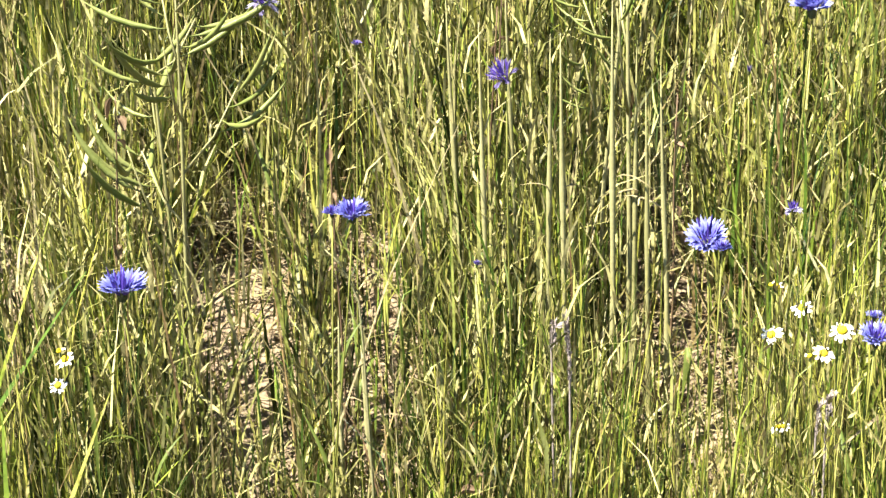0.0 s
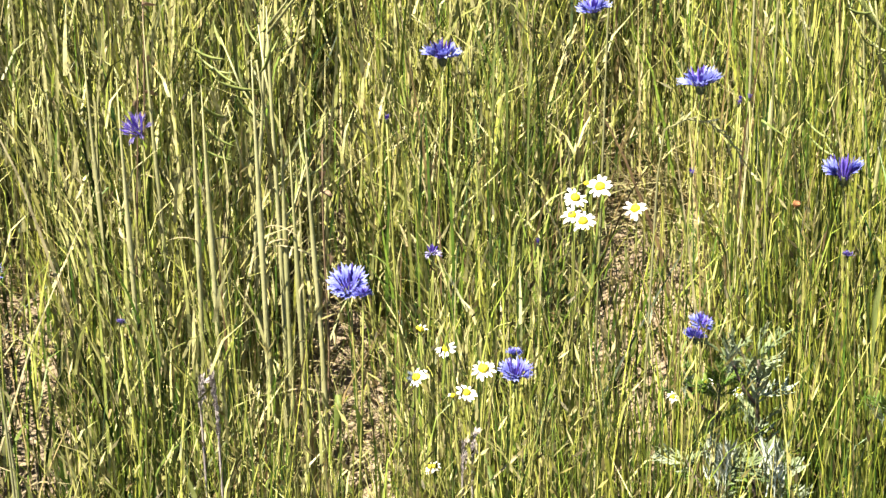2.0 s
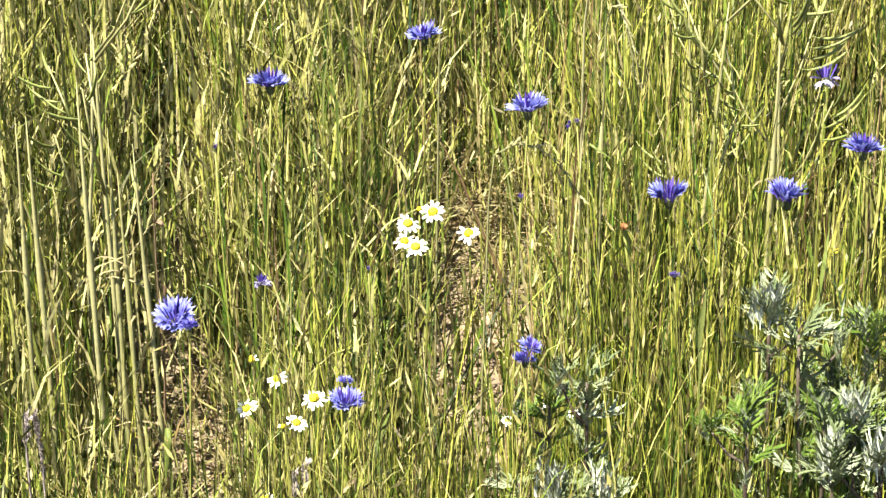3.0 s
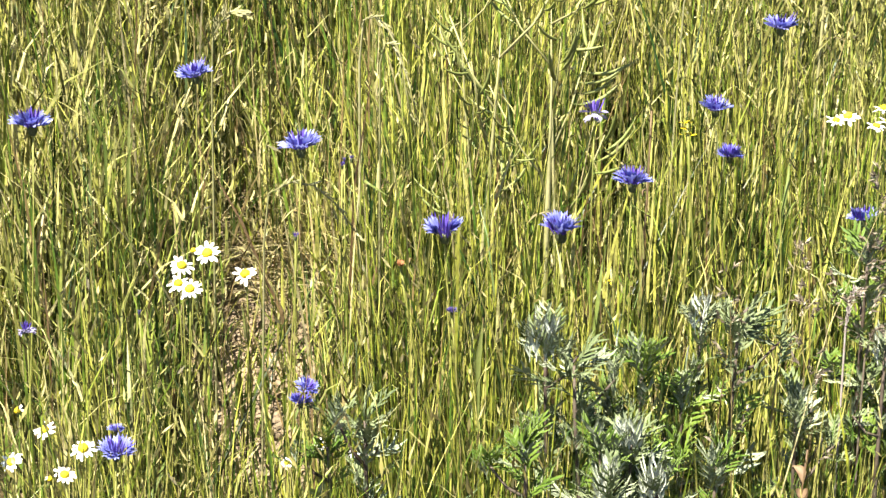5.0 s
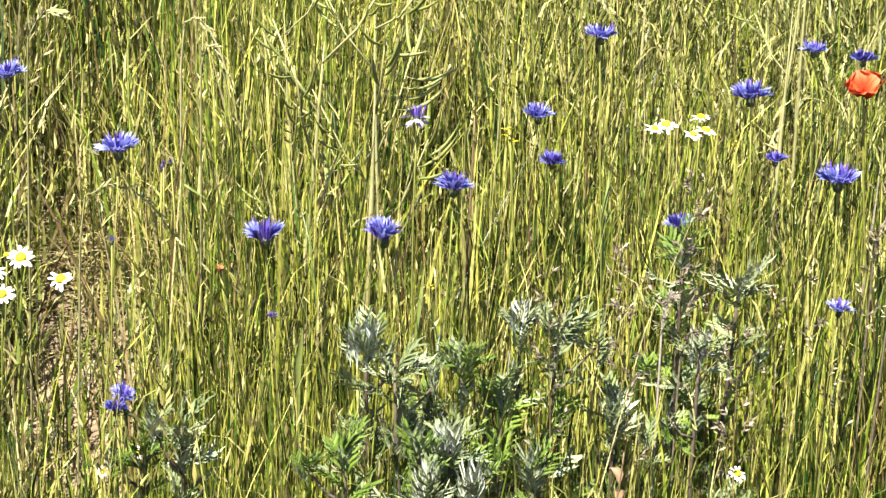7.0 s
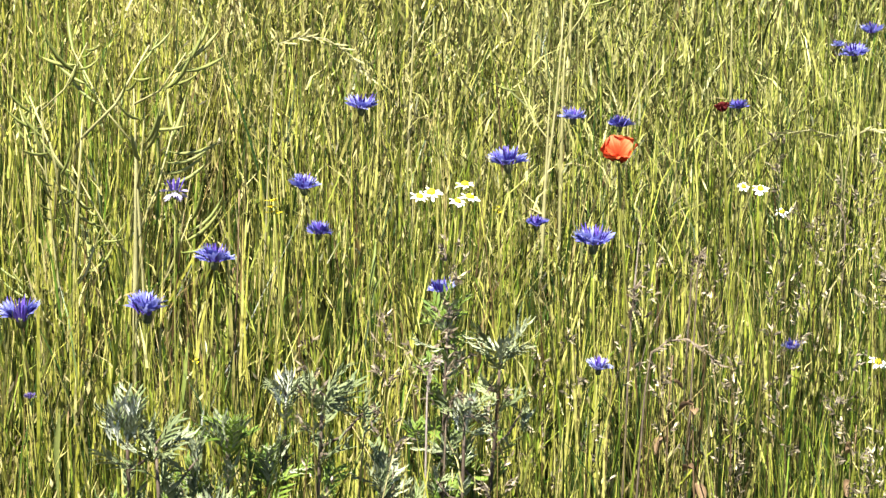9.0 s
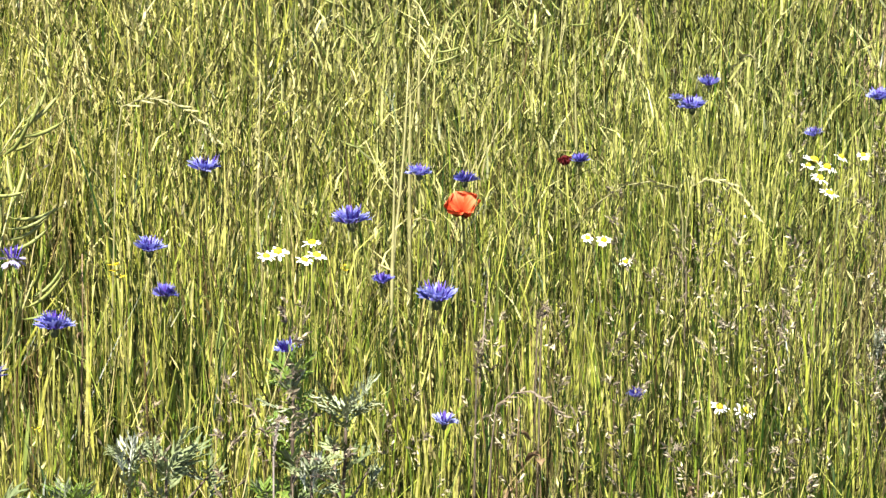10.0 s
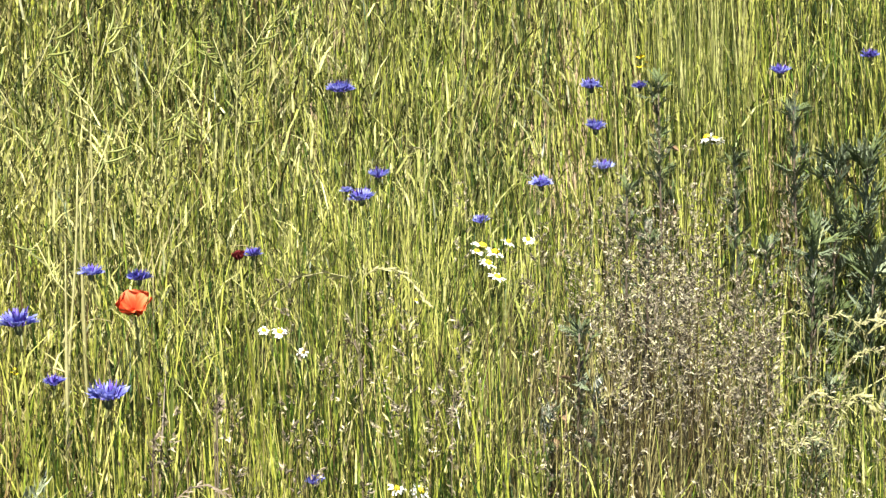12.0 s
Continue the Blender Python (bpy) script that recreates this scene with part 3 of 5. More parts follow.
GREEN_TUFTS = [
    (-0.475, 1.66, 0.05, 30),
    (-0.43, 1.5, 0.06, 35),
    (-0.5, 1.62, 0.07, 30),
    (1.09, 2.6, 0.07, 40),
    (-0.37, 1.44, 0.05, 25),
    (-1.0, 1.03, 0.05, 30),
    (1.02, 2.05, 0.06, 30),
    (0.83, 2.7, 0.08, 40),
    (0.45, 1.95, 0.06, 25),
    (-0.75, 1.2, 0.05, 30),
    (-0.65, 1.29, 0.06, 35),
    (-0.17, 2.0, 0.09, 110),
    (-0.06, 1.95, 0.09, 90),
    (-0.1, 1.8, 0.08, 70),
    (1.9, 1.75, 0.15, 80),
    (1.75, 1.8, 0.12, 60),
]
PALE_DRIFTS = [
    (1.87, 2.5, 0.04, 67),
    (1.94, 2.5, 0.05, 90),
    (2.01, 2.52, 0.04, 60),
    (-0.92, 1.66, 0.1, 75),
    (-0.75, 1.5, 0.12, 75),
    (0.62, 2.24, 0.04, 30),
]
DULL_DRIFTS = [
    (1.3, 1.72, 0.12, 350),
    (1.2, 1.6, 0.1, 210),
    (1.42, 1.72, 0.12, 280),
    (1.39, 1.98, 0.1, 415),
    (1.27, 1.9, 0.1, 378),
    (1.06, 1.76, 0.12, 340),
    (1.43, 1.88, 0.1, 415),
    (1.2, 1.75, 0.12, 415),
    (1.5, 2.02, 0.1, 302),
    (0.72, 1.62, 0.1, 207),
    (0.62, 1.55, 0.06, 113),
]
STRAW_HEAPS = [
    (-0.317, 1.85, 0.05),
    (-0.352, 1.89, 0.04),
    (-1.116, 1.424, 0.05),
    (-0.745, 1.81, 0.05),
    (1.432, 2.615, 0.05),
]
PANICLE_DRIFTS = [
    (1.519, 2.095, 0.05, 21),
    (1.497, 1.983, 0.06, 31),
    (1.619, 2.075, 0.06, 17),
    (1.442, 1.876, 0.06, 35),
    (1.522, 1.87, 0.06, 42),
    (1.379, 1.734, 0.08, 20),
    (1.597, 1.896, 0.05, 14),
    (1.318, 1.771, 0.08, 18),
    (1.365, 1.638, 0.1, 13),
    (1.127, 1.621, 0.12, 10),
    (0.723, 1.432, 0.1, 8),
    (0.879, 1.447, 0.12, 12),
    (0.554, 1.433, 0.08, 4),
    (0.554, 1.427, 0.08, 9),
    (1.498, 1.621, 0.1, 12),
    (0.271, 1.269, 0.06, 6),
    (1.82, 2.07, 0.05, 9),
    (0.815, 1.554, 0.1, 4),
]
rows = grass_culms()
flag_leaves(rows)
side_shoots(rows)
grass_leaves()
dry_stalks()
drifts()
chaff()
outer_meadow()
litter()
ears(rows[:, -1], rows[:, -2])
panicles()
clods()

# ---- building blocks for the single plants ----
CACHE = {}


def part(name, me, parent, m=None, label=""):
    ob = new(name, me)
    ob.parent = parent
    if m is not None:
        ob.matrix_basis = m
    return tagged(ob, label) if label else ob


def shared(key, make):
    if key not in CACHE:
        CACHE[key] = make()
    return CACHE[key]


def tube(points, radii, sides=6):
    """Vertices and faces of a round stem along points, closed at both ends."""
    pts = [Vector(p) for p in points]
    verts, faces = [], []
    for i, p in enumerate(pts):
        t = (pts[min(i + 1, len(pts) - 1)] - pts[max(i - 1, 0)]).normalized()
        u = t.cross(Vector((0.31, 0.95, 0.05))).normalized()
        w = t.cross(u)
        for k in range(sides):
            a = 2 * math.pi * k / sides
            verts.append(p + (u * math.cos(a) + w * math.sin(a)) * radii[i])
    for i in range(len(pts) - 1):
        for k in range(sides):
            a, b = i * sides + k, i * sides + (k + 1) % sides
            faces.append((a, b, b + sides, a + sides))
    faces.append(tuple(range(sides))[::-1])
    faces.append(tuple(range(len(verts) - sides, len(verts))))
    return verts, faces


def lathe(profile, sides=10):
    """Vertices and faces of a turned form from (radius, height) pairs, closed at both ends."""
    verts, faces = [], []
    for r, z in profile:
        for k in range(sides):
            a = 2 * math.pi * k / sides
            verts.append((r * math.cos(a), r * math.sin(a), z))
    for i in range(len(profile) - 1):
        for k in range(sides):
            a, b = i * sides + k, i * sides + (k + 1) % sides
            faces.append((a, b, b + sides, a + sides))
    faces.append(tuple(range(sides))[::-1])
    faces.append(tuple(range(len(verts) - sides, len(verts))))
    return verts, faces


def join(*pieces):
    verts, faces = [], []
    for v, f in pieces:
        n = len(verts)
        verts += [Vector(p) for p in v]
        faces += [tuple(i + n for i in face) for face in f]
    return verts, faces


def strap(points, widths, side, cup=0.0):
    """A leaf-like ribbon three vertices wide, its midrib sunk by cup times the width."""
    verts, faces = [], []
    side = Vector(side).normalized()
    for i, p in enumerate(points):
        p = Vector(p)
        t = (Vector(points[min(i + 1, len(points) - 1)]) - Vector(points[max(i - 1, 0)])).normalized()
        n = t.cross(side).normalized()
        w = widths[i] / 2
        verts += [p - side * w, p + n * cup * w, p + side * w]
    for i in range(len(points) - 1):
        a = 3 * i
        faces += [(a, a + 1, a + 4, a + 3), (a + 1, a + 2, a + 5, a + 4)]
    return verts, faces


def stalk_path(x, y, head, bend, steps=7):
    """From the soil up to a head, with a gentle bow. Returns the foot and points relative to it."""
    foot = Vector((x, y, float(ground_z(x, y)) - 0.006))
    top = Vector(head) - foot
    across = Vector((bend[0], bend[1], 0))
    pts = []
    for i in range(steps + 1):
        s = i / steps
        pts.append(top * s + across * (math.sin(math.pi * s) + 0.35 * math.sin(2 * math.pi * s)))
    return foot, pts


def upright(way, spin=0.0):
    """A turn that takes z to the given way."""
    return Vector(way).to_track_quat("Z", "Y").to_matrix().to_4x4() @ Matrix.Rotation(spin, 4, "Z")


def plant(name, foot, label, category, group):
    ob = new(name)
    ob.empty_display_size = 0.02
    ob.location = foot
    return tagged(ob, label, category, group)


def linear_leaf(n):
    """A narrow, bowed leaf that starts at the origin and grows along +x."""
    rng = random.Random(400 + n)
    droop = rng.uniform(0.1, 0.9)
    pts = [(s, 0.06 * math.sin(3 * s + n), 0.75 * s - droop * s * s) for s in (0, 0.2, 0.4, 0.6, 0.8, 1.0)]
    return mesh_from("leaf", *strap(pts, [0.04, 0.085, 0.095, 0.08, 0.05, 0.006], (0, 1, 0), 0.35), [LEAF])


def stem_leaves(thing, pts, count, size, rng):
    for _ in range(count):
        s = rng.uniform(0.15, 0.72)
        i = min(int(s * (len(pts) - 1)), len(pts) - 2)
        p = pts[i].lerp(pts[i + 1], s * (len(pts) - 1) - i)
        m = Matrix.Translation(p) @ Matrix.Rotation(rng.uniform(0, 6.28), 4, "Z") @ Matrix.Rotation(rng.uniform(-0.9, -0.4), 4, "Y") @ Matrix.Diagonal((1, 0.7, 1, 1)) @ Matrix.Scale(size * rng.uniform(0.7, 1.3), 4)
        n = rng.randrange(5)
        part("leaf", shared(("leaf", n), lambda: linear_leaf(n)), thing, m)


# ---- cornflowers ----


def ray_floret(n):
    """One funnel-shaped outer floret of unit length along +x: a short tube that flares into a toothed, ruffled fan."""
    rng = random.Random(70 + n)
    lobes = 6
    verts = [Vector((0.0, -0.035, 0)), Vector((0.0, 0.035, 0)), Vector((0.3, -0.06, 0.04)), Vector((0.3, 0.06, 0.04))]
    faces = [(0, 1, 3, 2)]
    rows = []
    for reach, half, lift in ((0.52, 0.62, 0.07), (0.76, 0.66, 0.13)):
        row = []
        for k in range(lobes + 1):
            a = -half + 2 * half * k / lobes
            row.append(len(verts))
            r = reach + rng.uniform(-0.03, 0.03)
            verts.append(Vector((0.1 + (r - 0.1) * math.cos(a), r * 0.95 * math.sin(a), lift + 0.12 * abs(math.sin(1.5 * a)) + rng.uniform(-0.025, 0.025))))
        rows.append(row)
    root = len(verts)
    verts.append(Vector((0.3, 0, 0.02)))
    faces += [(2, root, rows[0][0]), (root, 3, rows[0][-1]), (2, 3, root)]
    for k in range(lobes):
        faces.append((root, rows[0][k + 1], rows[0][k]))
        faces.append((rows[0][k], rows[0][k + 1], rows[1][k + 1], rows[1][k]))
        a = -0.7 + 1.4 * (k + 0.5) / lobes
        r = rng.uniform(0.95, 1.12)
        verts.append(Vector((0.1 + (r - 0.1) * math.cos(a), r * 0.95 * math.sin(a), 0.17 + rng.uniform(-0.03, 0.13))))
        faces.append((rows[1][k], rows[1][k + 1], len(verts) - 1))
    return mesh_from("ray_floret", verts, faces, [BLUE], False)


def floret_of(n, tone):
    """The same floret with its first material slot in another tone."""
    me = ray_floret(n)
    me.materials.clear()
    me.materials.append(tone)
    return me


def disc_florets(n, tone):
    """The tuft of small dark florets in the middle, of unit size."""
    rng = random.Random(90 + n)
    pieces = []
    for _ in range(26):
        a, r = rng.uniform(0, 6.28), 0.2 * math.sqrt(rng.random())
        lean = r * 1.3
        top = Vector((math.cos(a) * (r + lean), math.sin(a) * (r + lean), rng.uniform(0.3, 0.5)))
        low = Vector((math.cos(a) * r, math.sin(a) * r, 0))
        side = Vector((-math.sin(a), math.cos(a), rng.uniform(-0.4, 0.4)))
        pieces.append(strap([low, low.lerp(top, 0.6), top], [0.03, 0.055, 0.012], side, 0.3))
    return mesh_from("floret_tuft", *join(*pieces), [tone])


def involucre(n):
    """The egg-shaped cup under the head, with rows of overlapping scales, of unit head size."""
    rng = random.Random(30 + n)
    body = lathe([(0.02, -0.22), (0.06, -0.2), (0.09, -0.15), (0.1, -0.09), (0.09, -0.03), (0.07, 0.02)], 9)
    scales = []
    for row, (r, z) in enumerate(((0.065, -0.205), (0.093, -0.155), (0.103, -0.1), (0.095, -0.05))):
        for k in range(9):
            a = 2 * math.pi * (k + 0.5 * (row % 2)) / 9
            o = Vector((math.cos(a), math.sin(a), 0))
            p = o * r + Vector((0, 0, z))
            scales.append(strap([p, p + o * 0.012 + Vector((0, 0, 0.05)), p + o * rng.uniform(0.005, 0.02) + Vector((0, 0, 0.09))], [0.07, 0.08, 0.01], (-o.y, o.x, 0), -0.2))
    return mesh_from("involucre", *join(body, *scales), [BRACT])


def cornflower(x, y, z, size, kind="open", tilt=(0.0, 0.0), foot=(0.0, 0.0), rays=13, split=False, slim=1.0):
    """One stem with its head at (x, y, z). kind: open, dark, pale, faded or bud. split: florets on two sides only; slim: width of the florets."""
    rng = random.Random(int(abs(x * 9973 + y * 7919) * 10))
    words = {
        "open": "bright blue cornflower head open on a thin green stem",
        "dark": "small deep violet-blue cornflower head among grass stems",
        "pale": "pale lilac-blue cornflower head low in the grass",
        "faded": "withered cornflower head with whitish drooping florets",
        "spent": "spent cornflower with thin dark purplish star-like florets",
        "bud": "closed grey-green cornflower bud with a violet tip",
    }[kind]
    way = Vector((tilt[0] + rng.uniform(-0.12, 0.12), tilt[1] + rng.uniform(-0.12, 0.12), 1)).normalized()
    head = Vector((x, y, z - 0.16 * size))
    neck = head - way * 0.21 * size
    fx, fy = x + foot[0] + rng.uniform(-0.03, 0.03), y + foot[1] + rng.uniform(-0.02, 0.03)
    base, pts = stalk_path(fx, fy, neck, (rng.uniform(-0.012, 0.012), rng.uniform(-0.012, 0.012)))
    thing = plant("cornflower", base, words, "cornflower", "cornflowers in the meadow")
    stem = part("stem", mesh_from("stem", *tube(pts, [0.0011 - 0.0004 * i / 7 for i in range(8)], 5), [STEM]), thing)
    stem_leaves(stem, pts, rng.randint(1, 3), 0.055, rng)
    at = Matrix.Translation(head - base) @ upright(way, 0.2 if split else rng.uniform(0, 6.28)) @ Matrix.Scale(size, 4)
    n = rng.randrange(2)
    flower = part("flower_head", shared(("cup", n), lambda: involucre(n)), thing, at, "blue florets on a dark scaly green cup" if kind in ("open", "dark") else "")
    tone = {"open": BLUE, "dark": DARK_BLUE, "pale": PALE_BLUE, "faded": FADED, "spent": SPENT, "bud": VIOLET}[kind]
    d = rng.randrange(2)
    if kind != "bud":
        part("floret_tuft", shared(("disc", d), lambda: disc_florets(d, VIOLET)), flower, None, "dark violet inner florets")["kind"] = "stuff"
    else:
        part("floret_tuft", shared(("tuft", d), lambda: disc_florets(d, VIOLET)), flower, Matrix.Diagonal((0.5, 0.5, 0.7, 1)))["kind"] = "stuff"
        return thing
    for k in range(rays):
        a = 2 * math.pi * (k + rng.uniform(-0.25, 0.25)) / rays
        low = rng.uniform(-0.42, 0.0) - (0.38 if k % 3 == 0 else 0) if kind != "faded" else rng.uniform(0.0, 1.2)
        if split:
            a = (0.0 if k % 2 else math.pi) + rng.uniform(-0.55, 0.55)
            low -= 0.28
        v = rng.randrange(3)
        m = Matrix.Rotation(a, 4, "Z") @ Matrix.Translation((0.06, 0, 0.0)) @ Matrix.Rotation(low, 4, "Y") @ Matrix.Rotation(rng.uniform(-0.4, 0.4), 4, "X") @ Matrix.Diagonal((1, slim, 1, 1)) @ Matrix.Scale(0.5 * rng.uniform(0.85, 1.1), 4)
        part("ray_floret", shared(("ray", v, tone.name), lambda: floret_of(v, tone)), flower, m)
    return thing


# ---- white daisies ----


def daisy_petal(n):
    rng = random.Random(600 + n)
    drop = rng.uniform(0.02, 0.25)
    pts = [(s, 0, 0.1 * s - drop * s * s) for s in (0.0, 0.3, 0.65, 0.9, 1.0)]
    return mesh_from("petal", *strap(pts, [0.14, 0.32, 0.36, 0.28, 0.1], (0, 1, 0), -0.15), [WHITE])


def daisy_disc():
    v, f = lathe([(0.15, -0.06), (0.21, -0.02), (0.205, 0.05), (0.16, 0.12), (0.08, 0.16), (0.015, 0.17)], 12)
    return mesh_from("disc", v, f, [YELLOW])


def daisy_cup():
    return mesh_from("cup", *lathe([(0.03, -0.2), (0.1, -0.16), (0.17, -0.08), (0.18, -0.03)], 9), [STEM])


def feather_leaf(n):
    """A finely cut leaf: a midrib with thread-like lobes."""
    rng = random.Random(800 + n)
    pieces = [strap([(s, 0, 0.6 * s - 0.3 * s * s) for s in (0, 0.35, 0.7, 1.0)], [0.03, 0.025, 0.02, 0.005], (0, 1, 0))]
    for k in range(12):
        s = 0.15 + 0.07 * k
        side = 1 if k % 2 else -1
        o = Vector((s, 0, 0.6 * s - 0.3 * s * s))
        e = o + Vector((rng.uniform(0.1, 0.22), side * rng.uniform(0.12, 0.26), rng.uniform(0, 0.14)))
        pieces.append(strap([o, o.lerp(e, 0.6), e], [0.022, 0.02, 0.004], (0.3, 0, 1)))
    return mesh_from("leaf", *join(*pieces), [LEAF])


def daisy(x, y, z, size, face=(0.0, -0.75), petals=13, spent=False, foot=(0.0, 0.03)):
    """A mayweed flower with its disc at (x, y, z). spent: most of its petals are gone."""
    rng = random.Random(int(abs(x * 7349 + y * 5237) * 10) + 3)
    way = Vector((face[0] + rng.uniform(-0.35, 0.35), face[1] + rng.uniform(-0.2, 0.2), 1)).normalized()
    head = Vector((x, y, z))
    base, pts = stalk_path(x + foot[0] + rng.uniform(-0.03, 0.03), y + foot[1], head - way * 0.15 * size, (rng.uniform(-0.015, 0.015), rng.uniform(-0.01, 0.01)))
    words = "bare yellow mayweed disc that has shed its petals" if spent else "white daisy-like mayweed flower with a yellow disc"
    thing = plant("mayweed_flower", base, words, "daisy", "mayweed flowers")
    stem = part("stem", mesh_from("stem", *tube(pts, [0.0008] * 8, 5), [STEM]), thing)
    at = Matrix.Translation(head - base) @ upright(way, rng.uniform(0, 6.28)) @ Matrix.Scale(size, 4)
    disc = part("disc", shared("disc", daisy_disc), thing, at, "domed yellow disc")
    part("cup", shared("cup", daisy_cup), thing, at)
    for k in range(petals if not spent else 2):
        a = 2 * math.pi * (k + rng.uniform(-0.2, 0.2)) / petals
        n = rng.randrange(4)
        m = Matrix.Rotation(a, 4, "Z") @ Matrix.Translation((0.13, 0, 0)) @ Matrix.Rotation(rng.uniform(-0.25, 0.55), 4, "Y") @ Matrix.Scale(0.39 * rng.uniform(0.75, 1.1), 4)
        part("petal", shared(("petal", n), lambda: daisy_petal(n)), disc, m)
    for _ in range(2):
        s = rng.randint(2, 5)
        n = rng.randrange(3)
        m = Matrix.Translation(pts[s]) @ Matrix.Rotation(rng.uniform(0, 6.28), 4, "Z") @ Matrix.Scale(rng.uniform(0.03, 0.05), 4)
        part("leaf", shared(("feather", n), lambda: feather_leaf(n)), stem, m)
    return thing


def yellow_blossom(x, y, z, size):
    """A small cross-shaped yellow flower on a thin stem."""
    rng = random.Random(int(abs(x * 991 + y * 773) * 10))
    head = Vector((x, y, z))
    base, pts = stalk_path(x + 0.02, y + 0.02, head, (0.01, 0))
    thing = plant("yellow_wildflower", base, "small bright yellow wildflower on a thin green stem", "wildflower", "yellow wildflowers")
    part("stem", mesh_from("stem", *tube(pts, [0.0012] * 8, 5), [STEM]), thing)

    def petal():
        pts = [(s, 0, 0.25 * s - 0.2 * s * s) for s in (0, 0.4, 0.8, 1.0)]
        return mesh_from("petal", *strap(pts, [0.15, 0.6, 0.7, 0.3], (0, 1, 0), -0.2), [YELLOW])

    for tier in range(3):
        for k in range(4):
            m = Matrix.Translation(head - base + Vector((rng.uniform(-0.3, 0.3) * size, rng.uniform(-0.3, 0.3) * size, -tier * 0.35 * size))) @ Matrix.Rotation(k * 1.57 + tier, 4, "Z") @ Matrix.Rotation(rng.uniform(-0.7, -0.1), 4, "Y") @ Matrix.Scale(0.4 * size, 4)
            part("petal", shared("yellow_petal", petal), thing, m)
    return thing


# ---- poppies ----


def poppy_petal(n, tone):
    """A broad crumpled petal of unit length, rising and curling outwards."""
    rng = random.Random(50 + n)
    cols, rows, verts, faces = 11, 8, [], []
    for j in range(rows + 1):
        s = j / rows
        half = 0.62 * math.sin(math.pi * min(0.5, 0.12 + 0.44 * s)) * (1 - 0.18 * s ** 6)
        for i in range(cols + 1):
            u = 2 * i / cols - 1
            edge = 1 - 0.24 * u * u * s
            crease = 0.05 * math.sin(8 * u + n) * s + 0.035 * math.sin(15 * u + 2 * n) * s * s + rng.uniform(-0.02, 0.02) * s
            verts.append((0.95 * s * edge * math.cos(0.75 * u * s), half * 1.25 * u, 0.55 * s ** 0.8 - 0.25 * s * s + crease + 0.3 * u * u * s))
    for j in range(rows):
        for i in range(cols):
            a = j * (cols + 1) + i
            faces.append((a, a + 1, a + cols + 2, a + cols + 1))
    return mesh_from("petal", verts, faces, [tone])


def poppy(x, y, z, size, way, opened=1.0):
    """opened 1: a full bowl; near 0: petals still folded together."""
    rng = random.Random(int(abs(x * 613 + y * 421) * 10))
    way = Vector(way).normalized()
    head = Vector((x, y, z))
    base, pts = stalk_path(x + 0.03, y + 0.03, head - way * 0.1 * size, (0.015, 0.01))
    tone = RED if opened > 0.7 else RUST if opened >= 0.3 else MAROON
    words = "wide open scarlet poppy with crumpled petals" if opened > 0.7 else ("small withered rusty orange poppy between grass stems" if tone is RUST else "dark maroon folded poppy beside a cornflower")
    thing = plant("poppy", base, words, "poppy", "poppies")
    part("stem", mesh_from("stem", *tube(pts, [0.0013] * 8, 6), [STEM]), thing)
    at = Matrix.Translation(head - base) @ upright(way, 0.5) @ Matrix.Scale(size, 4)
    part("seed_capsule", shared("capsule", lambda: mesh_from("seed_capsule", *lathe([(0.02, -0.05), (0.05, 0.0), (0.06, 0.05), (0.065, 0.09), (0.02, 0.1)], 10), [DARK])), thing, at, "dark capsule and stamens")
    for k in range(4):
        lift = -0.45 - 0.85 * (1 - opened) + (0.12 if k % 2 else 0)
        m = at @ Matrix.Rotation(k * math.pi / 2 + rng.uniform(-0.1, 0.1), 4, "Z") @ Matrix.Rotation(lift, 4, "Y") @ Matrix.Scale(0.56 * (1 if k % 2 else 0.93), 4)
        n = k
        part("petal", shared(("poppy_petal", n, tone.name), lambda: poppy_petal(n, tone)), thing, m)
    return thing


# ---- mugwort ----


